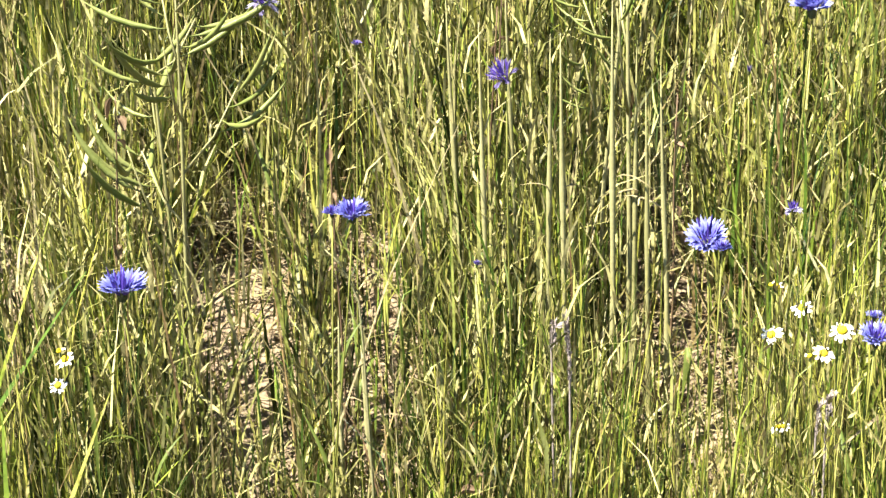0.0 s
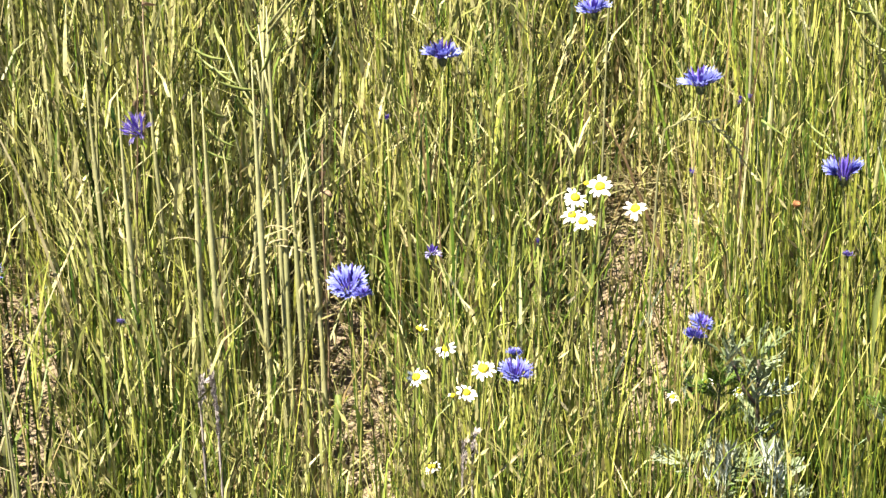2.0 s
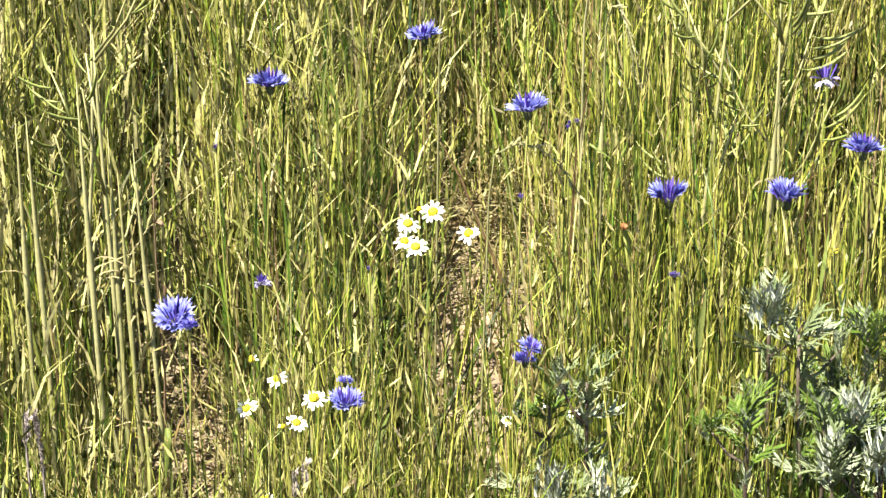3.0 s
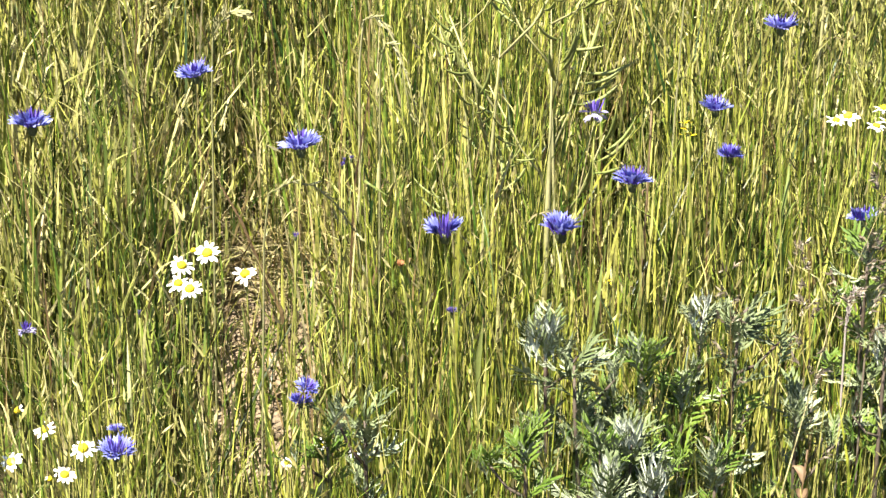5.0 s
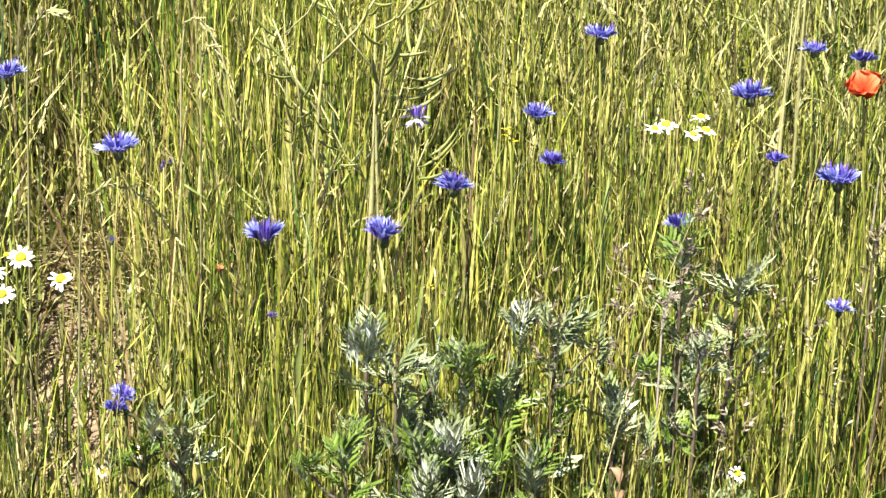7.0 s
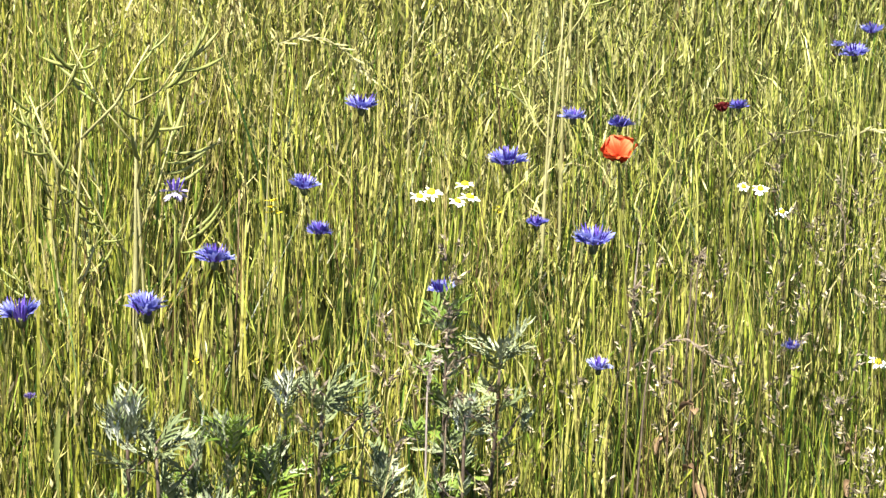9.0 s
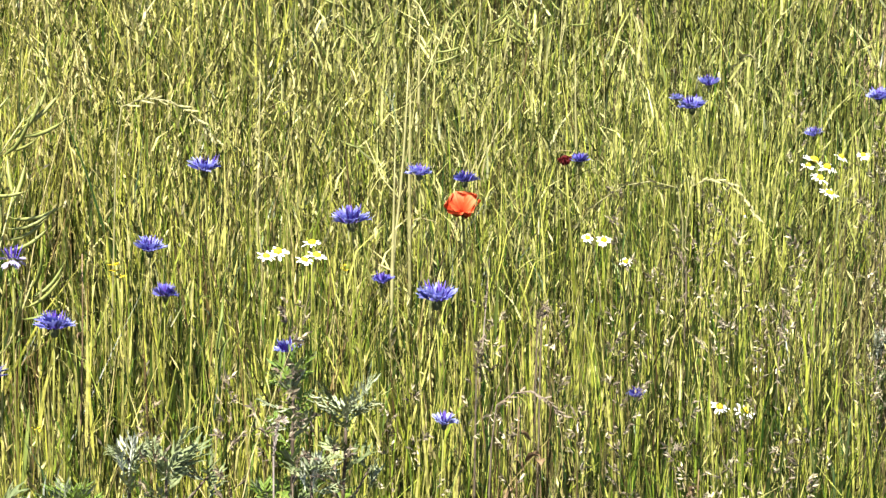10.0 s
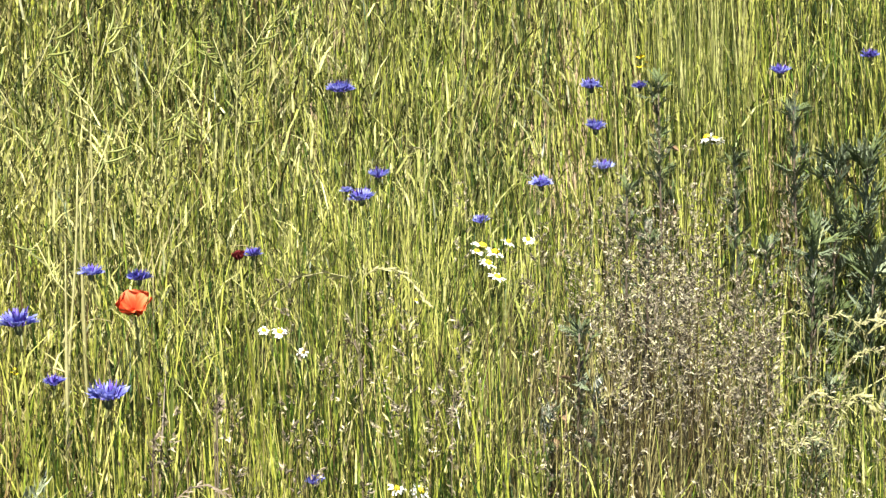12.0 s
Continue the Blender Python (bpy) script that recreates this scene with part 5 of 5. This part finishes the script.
# ---- mugwort ----
mugwort(-0.132, 1.18, 0.824, 21, 0.0541, 'felted', 'mugwort plant with felted silvery young leaves at its tip', (0, 0.02), 0.2)
mugwort(-0.165, 1.201, 0.799, 13, 0.0477, 'green', 'mugwort plant with dark green feathery leaves and brown stem', (0, 0.02), 0.2)
mugwort(0.034, 1.25, 0.852, 22, 0.0586, 'felted', 'mugwort plant with felted silvery young leaves at its tip', (0, 0.02), 0.2)
mugwort(0.01, 1.271, 0.865, 15, 0.0545, 'felted', 'mugwort shoot with almost white folded tip leaves', (0, 0.02), 0.2, 4)
mugwort(0.094, 1.31, 0.841, 15, 0.0618, 'green', 'mugwort plant with dark green feathery leaves and brown stem', (0, 0.02), 0.2)
mugwort(0.178, 1.331, 0.866, 18, 0.07, 'felted', 'mugwort plant with felted silvery young leaves at its tip', (0, 0.02), 0.2)
mugwort(0.13, 1.318, 0.809, 15, 0.0624, 'green', 'mugwort plant with dark green feathery leaves and brown stem', (0, 0.02), 0.2)
mugwort(0.066, 1.303, 0.781, 13, 0.0621, 'felted', 'mugwort plant with felted silvery young leaves at its tip', (0, 0.02), 0.2)
mugwort(0.235, 1.353, 0.779, 15, 0.0525, 'felted', 'mugwort plant with felted silvery young leaves at its tip', (0, 0.02), 0.2)
mugwort(0.354, 1.4, 0.89, 9, 0.064, 'felted', 'slim mugwort with silvery tip and bare dark lower stem', (0, 0.02), 0.62)
mugwort(0.31, 1.441, 0.919, 21, 0.0592, 'green', 'mugwort plant with dark green feathery leaves and brown stem', (0, 0.02), 0.5)
mugwort(0.241, 1.381, 0.782, 12, 0.0483, 'felted', 'mugwort plant with felted silvery young leaves at its tip', (0, 0.02), 0.2)
mugwort(0.074, 1.38, 0.765, 12, 0.0564, 'felted', 'mugwort plant with felted silvery young leaves at its tip', (0, 0.02), 0.2)
mugwort(0.008, 1.356, 0.764, 12, 0.0551, 'felted', 'mugwort plant with felted silvery young leaves at its tip', (0, 0.02), 0.2)
mugwort(1.716, 2.312, 1.348, 20, 0.0626, 'grey', 'tall mugwort with narrow grey-green leaves and dark stem', (0, 0.02), 0.58)
mugwort(1.517, 2.122, 1.152, 15, 0.0571, 'grey', 'grey-green mugwort with finely cut leaves and dark stem', (0, 0.02), 0.45)
mugwort(1.934, 2.194, 1.289, 19, 0.0646, 'grey', 'grey-green mugwort with finely cut leaves and dark stem', (0, 0.02), 0.6)
mugwort(1.801, 2.2, 1.199, 16, 0.0614, 'grey', 'pale grey-green mugwort with felted leaves', (0, 0.02), 0.55)
mugwort(1.958, 2.108, 1.179, 24, 0.1031, 'grey', 'grey-green mugwort with finely cut leaves and dark stem', (0, 0.02), 0.2)
mugwort(2.013, 2.089, 1.187, 24, 0.1103, 'grey', 'dull grey mugwort with some silvery leaf undersides', (0, 0.02), 0.2)
mugwort(1.86, 2.056, 1.052, 21, 0.1000, 'grey', 'dull grey mugwort with some silvery leaf undersides', (0, 0.02), 0.2)
mugwort(1.914, 1.968, 1.004, 21, 0.1112, 'grey', 'grey-green mugwort with finely cut leaves and dark stem', (0, 0.02), 0.2)
mugwort(1.187, 1.748, 0.97, 15, 0.0545, 'grey', 'small mugwort with purplish-grey tip and pale leaves', (0, 0.02), 0.2)
mugwort(1.493, 2.022, 1.08, 13, 0.0568, 'grey', 'dull grey mugwort with some silvery leaf undersides', (0, 0.02), 0.2)
mugwort(1.605, 1.721, 0.857, 14, 0.0673, 'grey', 'grey-green mugwort with finely cut leaves and dark stem', (0, 0.02), 0.2)
mugwort(1.51, 1.647, 0.778, 13, 0.0642, 'grey', 'dull grey mugwort with some silvery leaf undersides', (0, 0.02), 0.2)
mugwort(1.755, 2.056, 1.048, 9, 0.0777, 'grey', 'grey-green mugwort with finely cut leaves and dark stem', (0, 0.02), 0.2)
mugwort(-0.005, 1.169, 0.806, 13, 0.052, 'green', 'low mugwort with bright green feathery leaves', (0, 0.02), 0.15)
mugwort(0.053, 1.170, 0.807, 13, 0.052, 'green', 'low mugwort with bright green feathery leaves', (0, 0.02), 0.15)
mugwort(0.096, 1.190, 0.794, 13, 0.052, 'green', 'low mugwort with bright green feathery leaves', (0, 0.02), 0.15)
mugwort(0.148, 1.209, 0.781, 13, 0.052, 'green', 'low mugwort with bright green feathery leaves', (0, 0.02), 0.15)
mugwort(0.077, 1.182, 0.808, 9, 0.05, 'felted', 'mugwort shoot with almost white folded tip leaves', (0, 0.02), 0.3, 3)
mugwort(0.097, 1.166, 0.778, 9, 0.05, 'felted', 'mugwort shoot with almost white folded tip leaves', (0, 0.02), 0.3, 3)
mugwort(0.059, 1.145, 0.783, 9, 0.05, 'felted', 'mugwort shoot with almost white folded tip leaves', (0, 0.02), 0.3, 2)
mugwort(0.146, 1.330, 0.875, 9, 0.05, 'felted', 'mugwort shoot with almost white folded tip leaves', (0, 0.02), 0.3, 2)
mugwort(0.314, 1.369, 0.840, 9, 0.05, 'felted', 'mugwort shoot with almost white folded tip leaves', (0, 0.02), 0.3, 2)
mugwort(-0.152, 1.136, 0.746, 9, 0.055, 'felted', 'mugwort shoot with almost white folded tip leaves', (0, 0.02), 0.3, 3)
mugwort(-0.111, 1.145, 0.741, 9, 0.055, 'felted', 'mugwort shoot with almost white folded tip leaves', (0, 0.02), 0.3, 3)
mugwort(1.562, 2.131, 1.088, 8, 0.05, 'grey', 'grey-green mugwort shoot with a few white leaf undersides', (0, 0.02), 0.3, 3)
mugwort(1.798, 1.984, 0.991, 8, 0.05, 'grey', 'grey-green mugwort shoot with a few white leaf undersides', (0, 0.02), 0.3, 2)
mugwort(1.193, 1.721, 0.895, 8, 0.05, 'grey', 'grey-green mugwort shoot with a few white leaf undersides', (0, 0.02), 0.3, 2)
mugwort(1.106, 1.707, 0.862, 8, 0.05, 'grey', 'grey-green mugwort shoot with a few white leaf undersides', (0, 0.02), 0.3, 3)

# ---- rape plants and thick pale stalks ----
rape_plant(0.015, 1.59, 1.129, 6, 4, 0.0026, (0, 0.02), 0.0541, 0.16)
rape_plant(-0.035, 1.573, 1.099, 5, 3, 0.0034, (-0.03, 0.02), 0.0396, 0.16)
rape_plant(-0.076, 1.587, 1.131, 4, 3, 0.00186, (0, 0.02), 0.0341, 0.16)
rape_plant(-0.958, 1.115, 1.055, 5, 3, 0.003, (0, 0.02), 0.08, 0.16)
rape_plant(-0.998, 1.125, 1.005, 3, 2, 0.003, (0.01, 0.02), 0.085, 0.16)
rape_plant(-0.616, 1.362, 1.077, 4, 2, 0.00341, (0, 0.02), 0.043, 0.16)
rape_plant(-0.638, 1.409, 1.082, 3, 2, 0.0031, (0, 0.02), 0.043, 0.16)
rape_plant(0.557, 1.967, 1.221, 2, 2, 0.00279, (0, 0.02), 0.0363, 0.16)
rape_plant(0.717, 2.504, 1.402, 4, 3, 0.00248, (0, 0.02), 0.0565, 0.16)
rape_plant(0.586, 2.434, 1.369, 5, 3, 0.00217, (0, 0.02), 0.0538, 0.16)
rape_plant(1.01, 2.622, 1.423, 5, 4, 0.00186, (0, 0.02), 0.0616, 0.16)
rape_plant(0.798, 2.442, 1.342, 4, 3, 0.00186, (0, 0.02), 0.0514, 0.16)
pale_stalk(-0.602, 1.289, 1.042, (0.002, 0.02), 0.00607)
pale_stalk(-0.661, 1.285, 1.009, (0.001, 0.02), 0.00567)
pale_stalk(-0.717, 1.249, 1.021, (0.001, 0.02), 0.0054)
pale_stalk(-0.79, 1.109, 0.768, (-0.012, 0.02), 0.0054)
pale_stalk(-0.767, 1.109, 0.744, (0.004, 0.02), 0.00675)
pale_stalk(-0.785, 1.314, 1.04, (0.004, 0.02), 0.0054)
pale_stalk(-0.57, 1.295, 0.96, (0.012, 0.02), 0.0054)
pale_stalk(-0.653, 1.29, 1.01, (0.001, 0.02), 0.00607)
pale_stalk(-0.596, 1.338, 0.994, (0.002, 0.02), 0.0054)
pale_stalk(-0.571, 1.336, 0.979, (0.004, 0.02), 0.0054)
pale_stalk(-0.734, 1.34, 1.065, (0.004, 0.02), 0.00473)
pale_stalk(0.552, 1.937, 1.179, (-0.013, 0.02), 0.00567)
pale_stalk(0.371, 2.034, 1.219, (-0.001, 0.02), 0.00405)
pale_stalk(0.673, 2.359, 1.303, (-0.001, 0.02), 0.0054)
pale_stalk(1.378, 2.447, 1.248, (0.025, 0.02), 0.00405)
pale_stalk(1.9, 2.36, 1.334, (0.004, 0.02), 0.00405)
pale_stalk(0.016, 1.554, 1.073, (0.001, 0.02), 0.00607)
pale_stalk(1.414, 2.42, 1.195, (0.004, 0.02), 0.00405)
pale_stalk(0.504, 1.821, 1.133, (-0.008, 0.02), 0.00473)
pale_stalk(0.878, 2.208, 1.224, (0.01, 0.02), 0.0054)

# ---- single tall grasses ----
tall_grass(-0.24, 1.361, 0.972, (0.083, 0.013, -0.038), 16, 0.0112, HUSK, 'single pale grass stalk arching over with small spikelets', (-0.015, 0.018), 0.0012, 0.4, 0.35)
tall_grass(0.171, 1.812, 1.167, (0.115, -0.026, -0.039), 16, 0.0157, HUSK, 'single pale grass stalk arching over with small spikelets', (-0.019, 0.024), 0.0013, 0.5, 0.35)
tall_grass(0.895, 1.843, 1.056, (-0.135, 0.051, -0.053), 16, 0.0182, HUSK, 'single pale grass stalk arching over with small spikelets', (0.014, 0.015), 0.0013, 0.5, 0.35)
tall_grass(0.906, 1.85, 1.057, (0.086, -0.033, -0.038), 12, 0.0183, HUSK, 'single pale grass stalk arching over with small spikelets', (-0.007, 0.023), 0.0013, 0.5, 0.35)
tall_grass(-0.529, 1.029, 0.773, (-0.003, -0.002, 0.053), 70, 0.0080, PLUME, 'purplish-grey feathery grass spike standing upright', (0.0, 0.02), 0.0012, 0.3, 0.5)
tall_grass(-0.34, 1.081, 0.75, (0.002, 0.001, 0.017), 70, 0.0079, PLUME, 'purplish-grey feathery grass spike standing upright', (0.0, 0.02), 0.0012, 0.3, 0.5)
tall_grass(-0.345, 1.071, 0.746, (0.002, 0.001, 0.017), 70, 0.0073, PLUME, 'purplish-grey feathery grass spike standing upright', (0.0, 0.02), 0.0012, 0.3, 0.5)
tall_grass(-0.564, 1.073, 0.779, (0.002, 0.001, 0.014), 70, 0.0081, PLUME, 'purplish-grey feathery grass spike standing upright', (0.0, 0.02), 0.0012, 0.3, 0.5)
tall_grass(0.515, 1.449, 0.872, (0.072, -0.011, -0.011), 26, 0.0094, PURPLE_HUSK, 'loose buff grass head nodding over the green stems', (-0.011, 0.022), 0.0013, 0.8, 0.35)
tall_grass(0.595, 1.535, 0.94, (0.006, -0.001, 0.012), 22, 0.0077, PURPLE_HUSK, 'loose buff grass head nodding over the green stems', (0.0, 0.02), 0.0012, 0.7, 0.35)
tall_grass(-0.153, 1.535, 1.088, (0.033, 0.001, -0.083), 14, 0.0122, HUSK, 'single pale grass stalk arching over with small spikelets', (-0.006, 0.02), 0.0014, 0.4, 0.4)
tall_grass(-0.314, 1.506, 1.099, (0.033, 0.001, 0.027), 18, 0.0142, HUSK, 'loose buff grass head nodding over the green stems', (-0.011, 0.02), 0.0013, 0.7, 0.35)
tall_grass(-0.182, 1.616, 1.11, (0.062, -0.009, -0.102), 14, 0.0125, HUSK, 'single pale grass stalk arching over with small spikelets', (-0.006, 0.021), 0.0016, 0.4, 0.45)
tall_grass(-0.712, 1.019, 0.816, (-0.025, -0.013, 0.047), 20, 0.0112, HUSK, 'loose buff grass head nodding over the green stems', (0.004, 0.022), 0.0013, 0.5, 0.35)
tall_grass(1.241, 2.326, 1.225, (-0.036, 0.014, -0.039), 14, 0.0212, HUSK, 'loose buff grass head nodding over the green stems', (-0.018, 0.027), 0.0013, 0.6, 0.35)
tall_grass(0.509, 1.489, 0.902, (0.006, -0.001, 0.034), 30, 0.0082, PURPLE_HUSK, 'loose buff grass head nodding over the green stems', (0.0, 0.02), 0.0013, 0.7, 0.35)
tall_grass(1.672, 1.785, 0.817, (0.063, -0.031, -0.017), 20, 0.0245, HUSK, 'loose buff grass head nodding over the green stems', (-0.023, 0.032), 0.0014, 0.7, 0.35)
tall_grass(1.859, 1.93, 0.895, (0.051, -0.025, 0.057), 18, 0.0266, HUSK, 'loose buff grass head nodding over the green stems', (-0.025, 0.033), 0.0014, 0.5, 0.35)
tall_grass(0.946, 1.665, 0.888, (0.006, -0.003, 0.029), 26, 0.0102, PURPLE_HUSK, 'loose buff grass head nodding over the green stems', (0.0, 0.02), 0.0013, 0.7, 0.35)
tall_grass(0.86, 1.748, 0.958, (-0.019, 0.01, 0.022), 20, 0.0104, PURPLE_HUSK, 'loose buff grass head nodding over the green stems', (0.0, 0.02), 0.0013, 0.7, 0.35)
tall_grass(0.63, 1.652, 0.908, (0.006, -0.003, 0.026), 30, 0.0094, PURPLE_HUSK, 'loose buff grass head nodding over the green stems', (0.0, 0.02), 0.0013, 0.7, 0.35)
tall_grass(0.296, 1.37, 0.828, (0.015, 0.0, 0.025), 28, 0.0079, PURPLE_HUSK, 'loose buff grass head nodding over the green stems', (0.0, 0.02), 0.0013, 0.7, 0.35)
tall_grass(0.281, 1.383, 0.856, (0.008, -0.0, 0.031), 70, 0.0074, PLUME, 'purplish-grey feathery grass spike standing upright', (0.0, 0.02), 0.0012, 0.3, 0.5)

# loose arching heads at the right-hand foot of the bank
rng_heads = random.Random(77)
for _ in range(44):
    hx, hy = rng_heads.uniform(1.25, 1.95), rng_heads.uniform(1.5, 2.0)
    hz = float(ground_z(hx, hy)) + rng_heads.uniform(0.26, 0.44)
    bow = rng_heads.choice((-1, 1, 1)) * rng_heads.uniform(0.03, 0.09)
    tall_grass(hx, hy, hz, (bow, -0.4 * bow, rng_heads.uniform(-0.03, 0.03)), 24, 0.0115, HUSK, 'loose buff grass head nodding over the green stems', (-0.02, 0.02), 0.0012, 0.7, 0.32)

# ---- withered weeds ----
withered_weed(-1.008, 1.083, 0.958, 0.0239, 5)
withered_weed(-0.808, 1.132, 0.921, 0.0203, 3)
withered_weed(-0.595, 1.009, 0.694, 0.0273, 6)
withered_weed(-0.741, 1.339, 1.025, 0.0219, 3)
withered_weed(-0.767, 1.407, 1.08, 0.0223, 4)
withered_weed(-0.562, 1.36, 0.948, 0.0214, 4)
withered_weed(0.572, 1.469, 0.813, 0.0291, 5)
withered_weed(0.751, 1.468, 0.787, 0.0298, 5)
withered_weed(1.138, 1.704, 0.878, 0.0345, 5)
withered_weed(1.188, 2.527, 1.274, 0.035, 4)
withered_weed(1.221, 1.86, 0.917, 0.0329, 4)
withered_weed(0.237, 1.301, 0.766, 0.0245, 4)
withered_weed(1.747, 2.324, 1.238, 0.0316, 3)
withered_weed(0.574, 1.544, 0.85, 0.03, 3)
withered_weed(0.121, 1.628, 1.021, 0.0178, 3)

# ---- broad blades ----
broad_blade(-0.464, 1.123, 0.787, (-0.004, -0.002, -0.051), 0.0074, LEAF, 'broad blue-green grass blade folded downwards', (0.0, 0.01))
broad_blade(-0.537, 1.005, 0.724, (-0.009, -0.005, 0.037), 0.0060, POD, 'bright yellow-green broad grass blade', (-0.004, 0.01))
broad_blade(-0.31, 1.133, 0.749, (-0.031, -0.016, -0.031), 0.0071, STRAW, 'curled dry buff grass blade', (0.004, 0.01))
broad_blade(-0.046, 1.259, 0.848, (0.004, 0.0, 0.038), 0.0064, POD, 'bright yellow-green broad grass blade', (0.005, 0.01))
broad_blade(-0.155, 1.391, 0.983, (0.023, 0.001, -0.015), 0.0032, POD, 'short yellow-green blade bent sideways', (-0.005, 0.01))
broad_blade(-0.866, 0.861, 0.726, (-0.002, -0.001, 0.063), 0.0056, LEAF, 'broad dark green grass blade', (0.0, 0.01))
broad_blade(-0.353, 1.324, 1.002, (0.007, 0.001, 0.032), 0.0031, LEAF, 'broad green grass blade', (-0.005, 0.01))
broad_blade(-0.388, 1.336, 1.033, (0.005, 0.001, 0.035), 0.0028, POD, 'broad yellow-green grass blade', (-0.01, 0.01))
broad_blade(0.559, 1.584, 0.937, (0.003, -0.001, 0.05), 0.0063, LEAF, 'broad dark green grass blade', (-0.006, 0.01))
broad_blade(-0.377, 1.346, 1.016, (-0.012, -0.0, 0.04), 0.0040, LEAF, 'broad green grass blade', (-0.007, 0.01))
broad_blade(-0.359, 1.355, 1.017, (0.002, 0.0, 0.032), 0.0037, POD, 'broad yellow-green grass blade', (-0.007, 0.01))
